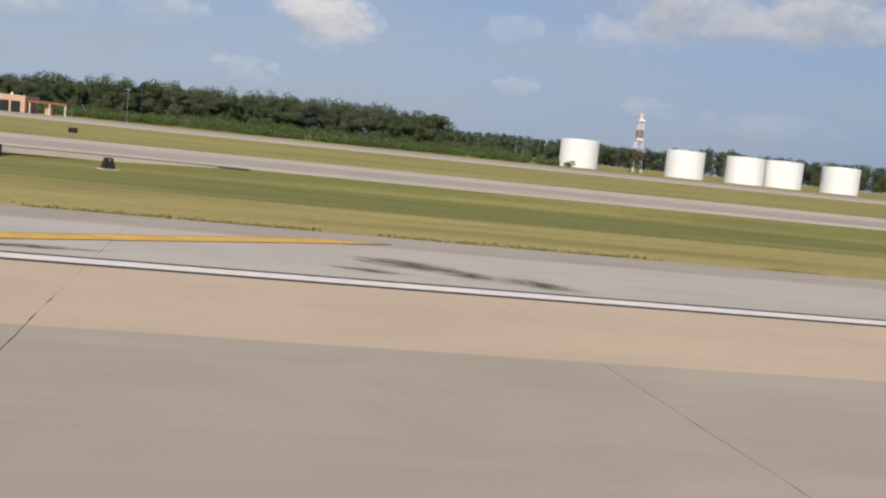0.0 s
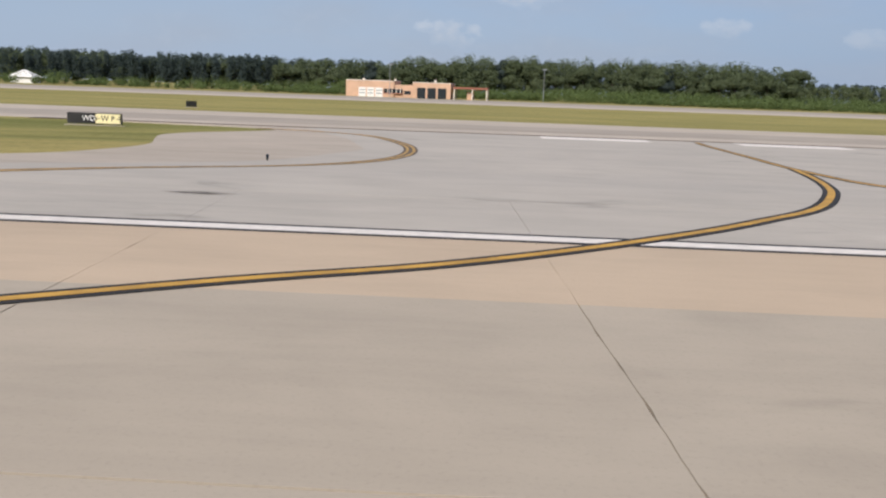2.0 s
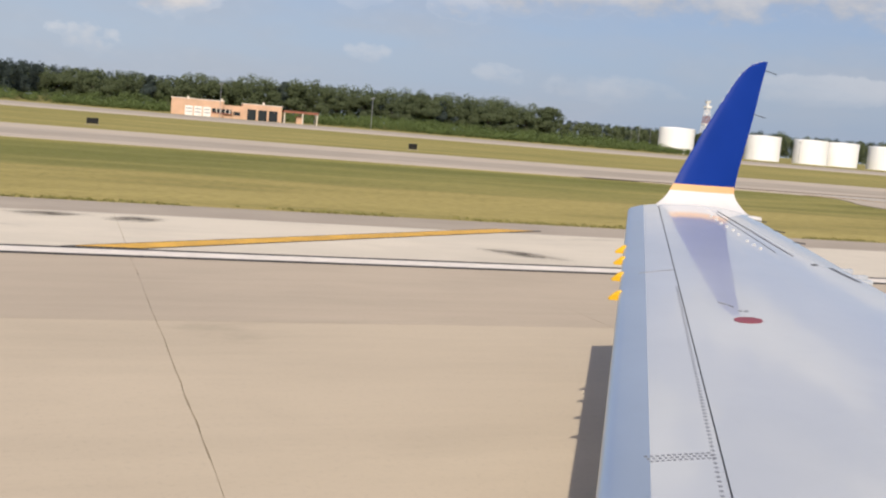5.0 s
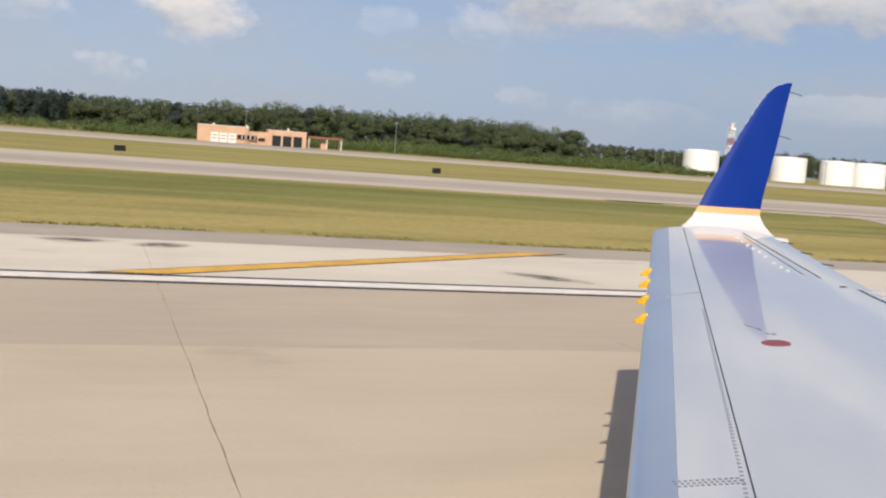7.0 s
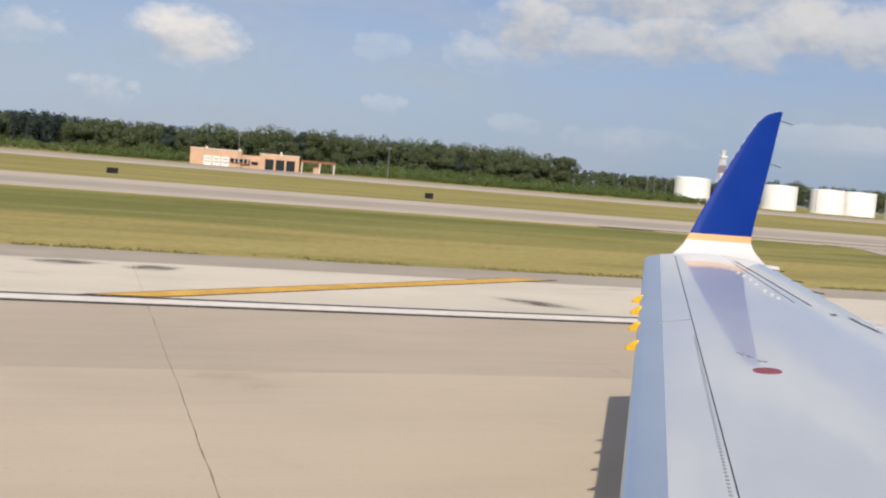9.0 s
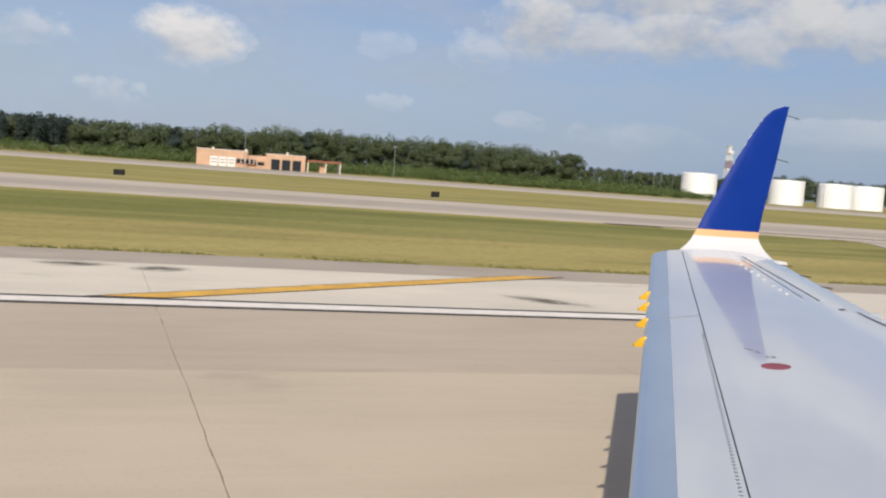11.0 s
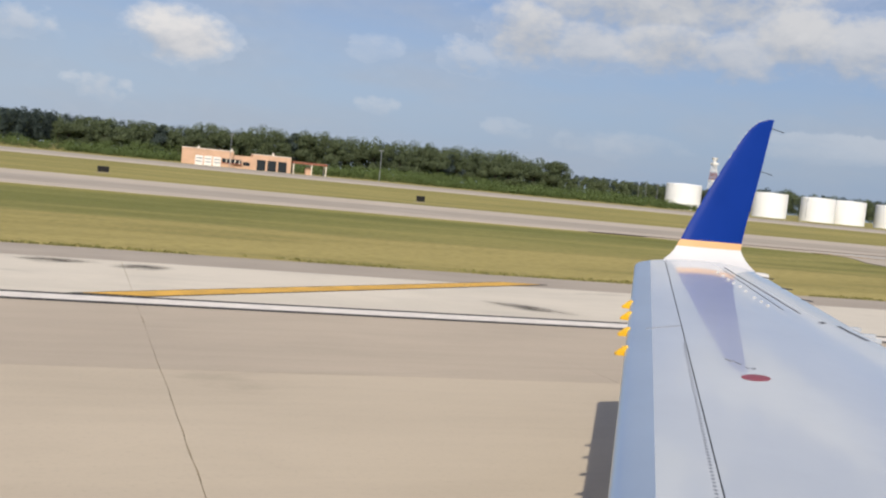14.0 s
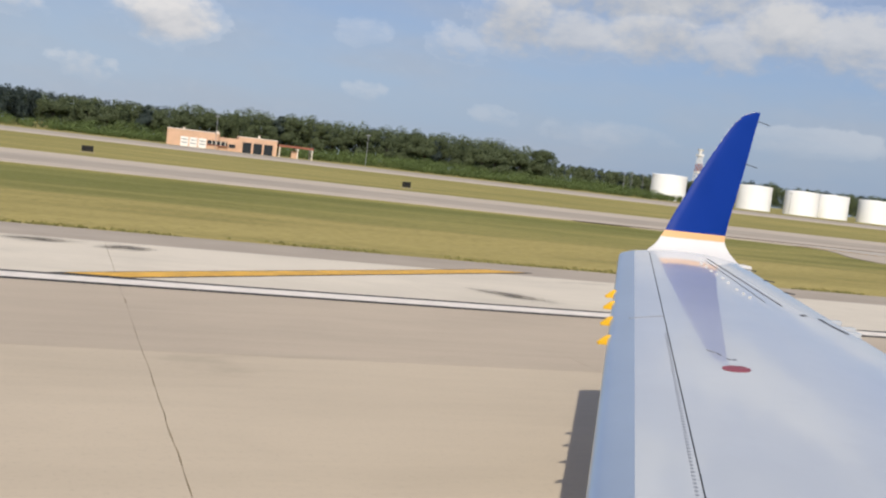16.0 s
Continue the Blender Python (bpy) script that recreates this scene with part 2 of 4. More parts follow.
SEAM = paint("dark_seam", (0.13, 0.098, 0.07), 0.9, 0.3, 0.8)
SMEAR = smear("tyre_rubber", (0.10, 0.085, 0.07))
GRASS = turf("mown_grass", (0.405, 0.334, 0.126), (0.152, 0.168, 0.048))
# leaf and pine greens carry distant haze in their colour: paler and bluer
LEAF = leaves("hazed_leaf_green", (0.112, 0.142, 0.076), (0.165, 0.198, 0.100))
PINE = leaves("hazed_pine_green", (0.068, 0.094, 0.088), (0.100, 0.128, 0.110))
SHRUB = leaves("shrub_green", (0.12, 0.168, 0.058), (0.185, 0.24, 0.086))
BLADES = leaves("grass_blades", (0.24, 0.235, 0.08), (0.40, 0.35, 0.135))
BARK = paint("bark", (0.10, 0.075, 0.055), 0.9, 0.3)
SKIN = paint("wing_grey_paint", (0.485, 0.52, 0.565), 0.09, 0.03, 0.5, coat=0.5, grain=6)
NOSE = paint("leading_edge_metal", (0.58, 0.68, 0.79), 0.36, 0.04, 1.2, metal=0.75, grain=4)
DULLWHITE = paint("dull_white_paint", (0.62, 0.62, 0.62), 0.5, 0.03)
WHITE = paint("white_gloss_paint", (0.70, 0.69, 0.68), 0.35, 0.03, coat=0.1)
BLUE = paint("blue_gloss_paint", (0.001, 0.027, 0.22), 0.5, 0.05)
BLUE.node_tree.nodes["Principled BSDF"].inputs["Specular IOR Level"].default_value = 0.2
GOLD = paint("gold_band_paint", (0.72, 0.42, 0.20), 0.35, 0.05)
TAB = paint("yellow_gloss_paint", (0.80, 0.46, 0.02), 0.4, 0.05)
RED = paint("dull_red_paint", (0.25, 0.06, 0.08), 0.5, 0.15, 12)
DARK = paint("dark_gap", (0.035, 0.037, 0.045), 0.7)
FAINT = paint("faint_grey_mark", (0.27, 0.285, 0.32), 0.5, 0.2, 20)
GREYMARK = paint("grey_fastener", (0.16, 0.17, 0.20), 0.5)
RUBBER = paint("black_rubber", (0.02, 0.02, 0.02), 0.8)
STEEL = paint("grey_steel", (0.35, 0.36, 0.38), 0.4, metal=0.6)
TANKWHITE = paint("tank_white_paint", (0.88, 0.88, 0.87), 0.5, 0.03, 0.1)
PEACH = paint("peach_stucco", (0.62, 0.40, 0.27), 0.85, 0.08, 0.3)
CREAM = paint("cream_panel", (0.74, 0.66, 0.56), 0.7, 0.05)
BRICKRED = paint("red_brown_paint", (0.28, 0.10, 0.06), 0.6)
BLACK = paint("black_sign_paint", (0.018, 0.017, 0.016), 0.5, 0.2)
SIGNYELLOW = paint("sign_yellow", (0.85, 0.62, 0.10), 0.5, 0.05)
SIGNCREAM = paint("sign_cream", (0.86, 0.76, 0.42), 0.5, 0.05)
SIGNRED = paint("sign_red", (0.55, 0.05, 0.04), 0.5, 0.05)
SIGNWHITE = paint("sign_white", (0.82, 0.80, 0.76), 0.5, 0.05)
GLASS_OR_BAY = paint("dark_glass_and_bay_shade", (0.02, 0.025, 0.03), 0.1, 0.05)


# ---- mesh tools ----
def part(name, bm, mat, parent=None, label="", smooth=False):
    me = bpy.data.meshes.new(name)
    bmesh.ops.recalc_face_normals(bm, faces=bm.faces)
    bm.to_mesh(me)
    bm.free()
    me.materials.append(mat)
    if smooth:
        for p in me.polygons:
            p.use_smooth = True
        me.set_sharp_from_angle(angle=radians(35))
    ob = new(name, me)
    if parent:
        ob.parent = parent
    if label:
        ob["label"] = label
    return ob


def thing(name, place, label, category, group="", kind="", turn=0):
    ob = new(name)
    ob.matrix_world = pose(*place, 0, 0, turn)
    return tagged(ob, label, category, group, kind)


def box(bm, x0, x1, y0, y1, z0, z1, bevel=0.0):
    r = bmesh.ops.create_cube(bm, size=1.0, matrix=Matrix.Translation(((x0 + x1) / 2, (y0 + y1) / 2, (z0 + z1) / 2)) @ Matrix.Diagonal((x1 - x0, y1 - y0, z1 - z0, 1)))
    if bevel:
        es = list({e for v in r["verts"] for e in v.link_edges})
        bmesh.ops.bevel(bm, geom=es, offset=bevel, segments=2, affect="EDGES")
    return bm


def rod(bm, a, b, r0, r1=None, sides=8):
    a, b = Vector(a), Vector(b)
    m = Matrix.Translation((a + b) / 2) @ (b - a).to_track_quat("Z", "Y").to_matrix().to_4x4()
    bmesh.ops.create_cone(bm, cap_ends=True, segments=sides, radius1=r0, radius2=r0 if r1 is None else r1, depth=(b - a).length, matrix=m)
    return bm


def slab_mesh(bm, pts, z0, z1, bevel=0.0):
    """A flat piece with the outline pts."""
    low = [bm.verts.new((x, y, z0)) for x, y in pts]
    top = [bm.verts.new((x, y, z1)) for x, y in pts]
    n = len(pts)
    bm.faces.new(top)
    bm.faces.new(low[::-1])
    for i in range(n):
        bm.faces.new((low[i], low[(i + 1) % n], top[(i + 1) % n], top[i]))
    return bm


def loft(bm, rings, closed=True):
    rows = [[bm.verts.new(p) for p in ring] for ring in rings]
    n = len(rows[0])
    for a, b in zip(rows, rows[1:]):
        for i in range(n if closed else n - 1):
            bm.faces.new((a[i], a[(i + 1) % n], b[(i + 1) % n], b[i]))
    return rows


# ---- ground ----
# distances across the runway from the eye: edge line, concrete, shoulder, taxiways
LINE0, LINE1, PALE1, SHOULDER1 = 15.93, 16.44, 21.9, 24.4
TAXI0, TAXI1, FAR0, FAR1 = 66.5, 96.0, 220.0, 330.0
LANE0, LANE1, LANE2 = 5.5, 11.1, 16.2
SLANT = 0.055


def ease(v, a, b):
    q = min(1.0, max(0.0, (v - a) / (b - a)))
    return q * q * (3 - 2 * q)


def fall(y):
    """The land falls gently from the runway to the taxiway."""
    return -0.36 * ease(y, 24.4, 36.0)


def ground_z(x, y):
    """Height of the grass, with a shallow swale before the taxiway."""
    swale = ease(y, 34, 52) * (1 - ease(y, 62.5, 66.0))
    return fall(y) - 0.03 - swale * (0.13 * (1 - ease(x, 12, 24)) + 0.56 * ease(x, 83, 92))


def ragged(a, b, cross, seed):
    """Points from a towards b with chipped, wavering joints across the runway."""
    if not cross:
        return [a]
    out = [a]
    for i in range(1, 28):
        t = i / 28
        x, y = a[0] + (b[0] - a[0]) * t, a[1] + (b[1] - a[1]) * t
        wave = 0.018 * noise.noise((y * 0.45, seed * 7.0, 0)) + 0.012 * noise.noise((y * 2.6, seed * 3.0, 5))
        chip = 0.026 * max(0.0, noise.noise((y * 1.7, seed * 5.0, 9.0 + (b[1] > a[1])))) - 0.004
        out.append((x + wave + (-chip if b[1] > a[1] else chip), y))
    return out


def along(knots, y):
    """x of a pavement edge at y, from (y, x) knots, rounded off."""
    ks, vs = [k for k, _ in knots], [v for _, v in knots]
    return float(np.mean([np.interp(y + d, ks, vs) for d in (-0.9, -0.45, 0, 0.45, 0.9)]))


# edges of the turn-off: grass, then pale concrete, as (y, x)
GRASS_AHEAD = [(23.0, -2), (24.4, 6), (25.3, 11.9), (27, 15), (31, 19.0), (36.6, 21.9), (40.7, 22.7), (43.2, 22.6), (46.2, 21.6), (50.5, 20.4), (54, 21.0), (57, 23.0), (61.0, 24.8), (62.8, 22.5), (64.6, 17.0), (66.6, 4)]
GRASS_BEHIND = [(23.0, 108), (24.6, 94), (27, 87.7), (30.6, 85.0), (34, 83.4), (40, 82.0), (47, 82.8), (52, 82.6), (56.7, 80.5), (58.5, 79), (60.5, 81.5), (63, 90), (66.6, 112)]
PALE_AHEAD = [(21.9, 14), (22.6, 18.8), (24.2, 21.7), (29.1, 25.8), (36.6, 30.1), (44.2, 32.2), (53.5, 30.0), (58, 28), (62, 27), (66.6, 25)]
PALE_BEHIND = [(21.9, 93), (24.1, 83.9), (25.4, 80.5), (30.1, 76.3), (35.9, 73.4), (40.6, 72.3), (47, 72), (55, 73), (60, 74.5), (66.6, 80)]
JOINTS = [-26.6 + 5.8 * i for i in range(-14, 6)] + [8.2, 14.2, 20.2] + [26.3, 32.7, 38.9, 45.3, 51.3, 57.6, 63.6, 70.2, 76.9, 83.2, 89.6, 96.4, 102.0, 107.5, 114.2, 120.3, 126.5, 132.6]


def strip(name, left, right, y0, y1, lift, mat, label, category="pavement"):
    """Sloping pavement between two edges given as functions of y."""
    bm, rows, n = bmesh.new(), [], 12
    steps = int((y1 - y0) / 0.6)
    for j in range(steps + 1):
        y = y0 + (y1 - y0) * j / steps
        a, b = left(y), right(y)
        top = [(a + (b - a) * i / n, y, fall(y) + lift) for i in range(n + 1)]
        rows.append(top + [(b, y, fall(y) - 0.3), (a, y, fall(y) - 0.3)])
    made = loft(bm, rows)
    bm.faces.new(made[0])
    bm.faces.new(made[-1][::-1])
    return tagged(part(name, bm, mat), label, category, kind="structure")


def build_ground():
    bm = bmesh.new()
    xs = [-4500, -1500, -600, -300, -150] + list(range(-108, 141, 4)) + [170, 300, 600, 1500, 4500]
    ys = [-4500, -1000, -200, -24, 0, 22, 24.4] + list(range(26, 68, 2)) + [72, 96, 120, 170, 250, 400, 700, 1500, 4500]
    grid = [[bm.verts.new((x, y, ground_z(x, y))) for x in xs] for y in ys]
    for r0, r1 in zip(grid, grid[1:]):
        for i in range(len(xs) - 1):
            bm.faces.new((r0[i], r0[i + 1], r1[i + 1], r1[i]))
    tagged(part("ground", bm, GRASS, smooth=True), "mown yellow-green airfield grass reaching the horizon", "grass", kind="structure")

    bm = box(bmesh.new(), -2500, 2500, -17.2, PALE1 + 0.2, -0.4, -0.028)
    runway = tagged(part("runway", bm, FILLER), "pale concrete runway of slabs with dark joints", "runway", kind="structure")
    rows = [(-17, -11.4, CONCRETE), (-11.4, -5.8, CONCRETE), (-5.8, -0.15, CONCRETE), (-0.15, LANE0, CONCRETE), (LANE0, LANE1, CONCRETE),
            (LANE1, LANE2, TAN), (LANE2, PALE1, PALE)]
    for y0, y1, mat in rows:
        for x0, x1 in ((-2500, -112), (138.6, 2500)):
            part("slab", slab_mesh(bmesh.new(), [(x0, y0), (x1, y0), (x1, y1), (x0, y1)], -0.3, 0.0), mat, runway)
        ends = [-112] + JOINTS + [138.6]
        if y0 < -6:
            ends = ends[:1] + ends[2:-2:2] + ends[-1:]
        last = len(ends) - 2
        for i in range(len(ends) - 1):
            gap = 0.004 if mat is PALE else 0.005 if mat is TAN else 0.009 if ends[i] > 0 else 0.006
            a0, a1 = ends[i] + gap, ends[i + 1] - gap
            low, high = y0 + (0.02 if y0 == LANE0 else 0.004), y1 - (0.02 if y1 == LANE0 else 0.004)
            tilt = [(11.1 - v) * SLANT if y0 > -1 else 0.0 for v in (low, high)]
            pts = [(a0 + tilt[0], low), (a1 + tilt[0], low), (a1 + tilt[1], high), (a0 + tilt[1], high)]
            if i == 0:
                pts[0], pts[3] = (-112, low), (-112, high)
            if i == last:
                pts[1], pts[2] = (138.6, low), (138.6, high)
            if y0 > -1 and 0 < i < last and mat is not PALE:
                pts = ragged(pts[0], pts[1], 0, i) + ragged(pts[1], pts[2], 1, i + 1) + ragged(pts[2], pts[3], 0, i) + ragged(pts[3], pts[0], 1, i)
            look_of = THROAT if mat is PALE and ends[i] > 13 else MIDDLING if mat is CONCRETE and 13 < ends[i] < 60 else GREYER if mat is CONCRETE and ends[i] > 13 else FADED if mat is TAN and ends[i] < -8 else mat
            part("slab", slab_mesh(bmesh.new(), pts, -0.3, 0.0), look_of, runway)

    bm = box(bmesh.new(), -2500, 2500, PALE1, SHOULDER1, -0.4, -0.006)
    tagged(part("shoulder", bm, ASPHALT), "worn brown-grey asphalt shoulder beside the runway", "shoulder", kind="structure")
    low = fall(99)
    bm = box(bmesh.new(), -2500, 2500, TAXI0, TAXI1, low - 0.4, low)
    tagged(part("taxiway_1", bm, TAXI), "grey parallel taxiway with pale edges across the grass", "taxiway", kind="structure")
    bm = box(bmesh.new(), -2500, 2500, FAR0, FAR1, low - 0.4, low)
    tagged(part("taxiway_2", bm, TAXI), "pale far taxiway before the trees", "taxiway", kind="structure")
    # darker worn middle of the taxiways
    for y, w in ((TAXI0 + 11.0, 6.0), (FAR0 + 70.0, 32.0)):
        bm = box(bmesh.new(), -2500, 2500, y - w, y + w, low - 0.05, low + 0.004)
        tagged(part("taxiway_track", bm, ASPHALT), "darker worn strip along the taxiway", "pavement", kind="structure")
    strip("turn_off", lambda y: along(GRASS_AHEAD, y), lambda y: along(GRASS_BEHIND, y), SHOULDER1 - 0.2, TAXI0 + 0.1, -0.003,
          TURNOFF, "asphalt turn-off joining runway and taxiway with curved edge")
    strip("turn_off_concrete", lambda y: along(PALE_AHEAD, y), lambda y: along(PALE_BEHIND, y), PALE1 + 0.01, TAXI0 + 0.2, 0.003,
          THROAT, "pale concrete middle of the turn-off")


def smooth_line(knots, per=7):
    """A curve through the knots."""
    out, n = [], len(knots)
    ks = [Vector(k) for k in knots]
    for i in range(n - 1):
        p0, p1, p2, p3 = ks[max(i - 1, 0)], ks[i], ks[i + 1], ks[min(i + 2, n - 1)]
        for j in range(per):
            t = j / per
            q = 0.5 * (2 * p1 + (p2 - p0) * t + (2 * p0 - 5 * p1 + 4 * p2 - p3) * t * t + (3 * p1 - p0 - 3 * p2 + p3) * t ** 3)
            out.append((q.x, q.y))
    return out + [tuple(ks[-1])]


def build_lines():
    def mark(name, bm, mat, label):
        return tagged(part(name, bm, mat), label, "marking", kind="structure")

    def painted(line, half, top):
        """A painted band that follows the fall of the pavement."""
        bm, n, rows = bmesh.new(), len(line), []
        for i, (x, y) in enumerate(line):
            a, b = line[max(i - 1, 0)], line[min(i + 1, n - 1)]
            d = Vector((b[0] - a[0], b[1] - a[1])).normalized()
            l, r = (x - d.y * half, y + d.x * half), (x + d.y * half, y - d.x * half)
            rows.append([(*l, fall(l[1]) - 0.01), (*l, fall(l[1]) + top), (*r, fall(r[1]) + top), (*r, fall(r[1]) - 0.01)])
        made = loft(bm, rows)
        bm.faces.new(made[0])
        bm.faces.new(made[-1][::-1])
        return bm

    mark("edge_line_border", box(bmesh.new(), -2500, 2500, LINE0 - 0.2, LINE1 + 0.2, -0.01, 0.005), BLACK_LINE, "black border of the runway edge line")
    mark("edge_line", box(bmesh.new(), -2500, 2500, LINE0, LINE1, -0.01, 0.0085), WHITE_LINE, "white painted runway edge line")
    # slanting yellow shoulder bars
    def bar(corners, label):
        for name, grow, z, mat in (("shoulder_bar_border", 0.13, 0.0055, BLACK_LINE), ("shoulder_bar", 0.0, 0.010, YELLOW_LINE)):
            pts = []
            for i, c in enumerate(corners):
                a, b = Vector(corners[i - 1]), Vector(corners[(i + 1) % 4])
                c = Vector(c)
                out = ((c - a).normalized() + (c - b).normalized()) * grow
                pts.append(tuple(c + out))
            mark(name, slab_mesh(bmesh.new(), pts, -0.01, z), mat, label if grow == 0.0 else "black edging of a yellow shoulder bar")
    for x, h in ((-50.0, 0.55), (-27.2, 0.52), (3.6, 0.75), (102.2, 0.75)):
        bar([(x - h, 16.75), (x + h, 16.75), (x + 9.7 + h, 22.6), (x + 9.7 - h, 22.6)], "slanting yellow bar painted on the shoulder")
    bar([(98.4, 17.4), (99.45, 16.9), (99.3, 20.9), (98.35, 20.9)], "short yellow bar painted on the shoulder")
    bar([(86.4, 19.5), (86.8, 19.4), (89.1, 22.15), (88.5, 22.3)], "short yellow bar painted on the shoulder")
    bar([(15.9, 19.5), (16.8, 19.7), (14.8, 22.5), (14.0, 22.4)], "short yellow bar painted on the shoulder")

    def taxi_line(points, wide, lift):
        mark("lead_line_border", painted(points, 2.35 * wide, 0.010 + lift), BLACK_LINE, "black edging of the yellow taxi line")
        mark("lead_line", painted(points, wide, 0.015 + lift), LEAD_LINE, "curved yellow taxi line leading off the runway")
    trunk = [(51.6, 64.5), (51.3, 60.0), (51.1, 50.0), (50.9, 42.0)]
    ways = [trunk + [(51.6, 35.0), (54.4, 27.6), (57.0, 22.8), (59.5, 19.1), (62.3, 16.3), (66.2, 13.1), (70.3, 10.3), (74.5, 7.9), (77.5, 6.6), (83.0, 4.4), (92.0, 1.6)],
            trunk[-1:] + [(51.4, 35.0), (52.7, 27.8), (54.7, 20.9), (56.6, 16.4), (58.0, 13.8), (59.8, 10.5), (61.0, 8.8), (62.6, 6.9), (66.0, 4.0)],
            trunk[-1:] + [(49.6, 34.2), (46.3, 24.3), (43.4, 19.8), (40.3, 16.2), (37.3, 13.4), (34.6, 11.6), (30.8, 8.8), (27.4, 6.9), (24.8, 5.5), (20.5, 3.6), (14, 1.6)]]
    for i, way in enumerate(ways):
        taxi_line(smooth_line(way), 0.102, 0.0035 * i)
    behind = smooth_line([(77.5, 61.5), (73.2, 60.2), (70.3, 57.0), (68.5, 49.5), (67.9, 43.4), (68.4, 39.4), (70.2, 34.8), (72.7, 29.6), (76.3, 25.3), (80.9, 22.1), (85.0, 20.1), (88.5, 18.9), (91.7, 18.2), (94.4, 17.7), (100, 17.0)])
    ahead = smooth_line([(23.0, 61.9), (26.5, 60.8), (30.6, 57.5), (33.4, 50.0), (34.3, 43.5), (33.7, 38.3), (31.4, 33.6), (28.6, 28.5), (25.6, 24.6), (22.9, 22.7), (18.8, 20.5), (16.6, 19.5), (13.7, 18.5), (8.0, 17.2)])
    for line in (behind, ahead):
        mark("taxi_edge_border", painted(line, 0.34, 0.008), SEAM, "dark border of the double taxiway edge line")
        for s in (-1, 1):
            side = []
            for i, (x, y) in enumerate(line):
                a, b = line[max(i - 1, 0)], line[min(i + 1, len(line) - 1)]
                d = Vector((b[0] - a[0], b[1] - a[1])).normalized()
                side.append((x - d.y * 0.15 * s, y + d.x * 0.15 * s))
            mark("taxi_edge_line", painted(side, 0.07, 0.012), WORN_LINE, "thin yellow double line along the turn-off edge")
    # dark tyre smears on the pale concrete
    for x, y, w, h, turn in ((112.8, 19.1, 1.5, 0.75, -25), (113.9, 18.3, 1.6, 0.6, -38), (115.2, 17.6, 1.1, 0.6, -42), (111.9, 17.8, 1.0, 0.35, -15), (106.0, 17.4, 1.5, 0.35, 5),
                             (-26.7, 21.0, 0.8, 0.6, 30), (-28.5, 21.3, 0.9, 0.5, 0), (-19.3, 18.0, 1.2, 0.5, -40), (66.5, 41.0, 3.4, 2.4, 15), (31.5, 21.0, 1.0, 0.4, 0)):
        bm = bmesh.new()
        ring = [((1 + 0.3 * noise.noise((x + math.cos(a), y + math.sin(a), 2.0))) * Vector((w * math.cos(a), h * math.sin(a)))) for a in (i * math.tau / 24 for i in range(24))]
        slab_mesh(bm, [tuple(p) for p in ring], -0.004, 0.0)
        smear = tagged(part("tyre_smear", bm, SMEAR), "dark rubber smear on the pale concrete", "marking", kind="structure")
        smear.matrix_world = pose(x, y, fall(y) + 0.0095, 0, 0, turn)
    # pale repairs where joints meet, and chips broken out of one joint
    for x, y, w in ((76.75, 10.85, 0.13), (2.1, 10.75, 0.17), (51.0, 11.3, 0.2), (50.7, 10.7, 0.14), (97.0, 11.3, 0.18)):
        bm = bmesh.new()
        ring = [(w * (1 + 0.35 * noise.noise((x, i * 0.7, y))) * math.cos(i * math.tau / 14), 0.07 * (1 + 0.4 * noise.noise((y, i * 0.9, x))) * math.sin(i * math.tau / 14)) for i in range(14)]
        patch = tagged(part("joint_repair", slab_mesh(bm, ring, -0.02, 0.0), PALE), "small pale mortar repair at a slab corner", "patch", kind="structure")
        patch.matrix_world = pose(x, y, 0.004)
    for i in range(9):
        y = 10.9 - 0.27 * i
        bm = bmesh.new()
        ring = [(0.045 * (1 + 0.5 * noise.noise((i * 3.1, a * 0.8, 1))) * math.cos(a * math.tau / 9), 0.075 * (1 + 0.5 * noise.noise((i * 2.3, a * 0.9, 4))) * math.sin(a * math.tau / 9)) for a in range(9)]
        chip = tagged(part("joint_chip", slab_mesh(bm, ring, -0.02, 0.0), FILLER), "dark chip broken out along a slab joint", "patch", kind="structure")
        chip.matrix_world = pose(57.6 + (11.1 - y) * SLANT + 0.03 * noise.noise((i * 1.7, 0, 0)), y, 0.003)
    low = fall(99)
    mark("pavement_seam", box(bmesh.new(), 6.0, 108.0, TAXI0 - 0.9, TAXI0 + 0.3, low - 0.01, low + 0.009), SEAM, "dark brown seam between turn-off and taxiway")
    for x in (41.3, 54.2):
        mark("white_edge_mark", box(bmesh.new(), x, x + 7.0, TAXI0 - 4.2, TAXI0 - 1.1, low - 0.01, low + 0.012), WHITE_LINE, "worn white paint bar at the taxiway's edge")


build_ground()
build_lines()


# ---- airplane ----
def le_x(y):
    return 0.4942 * y + 0.018


def le_z(y):
    return 1.35 + 0.1 * y


def chord(y):
    return 1.647 + 0.27 * (11.016 - y)


def nose_cut(y):
    return 0.192 + 0.008 * (10.4 - y)


def seam_cut(y):
    return 0.39 + 0.0325 * (10.76 - y)


def top(a, y):
    """Height of the wing's upper skin, a metres behind the leading edge: round nose, then a shallow hump."""
    q = min(1.0, max(a, 0.0) / 0.24)
    rise = 0.03 * math.sqrt(max(0.0, 1 - (1 - q) ** 2))
    return le_z(y) + rise + 0.19 * (a - a * a / (1.1 * chord(y))) - 0.012 * a


def under(a, y):
    c = chord(y)
    q = min(1.0, a / c)
    return top(a, y) * 1.0 - (0.03 + 0.0) * (a > 0) - 0.42 * c * 0.2 * (math.sqrt(q) * 1.1 - 1.1 * q ** 2) - 0.012 * (q > 0)


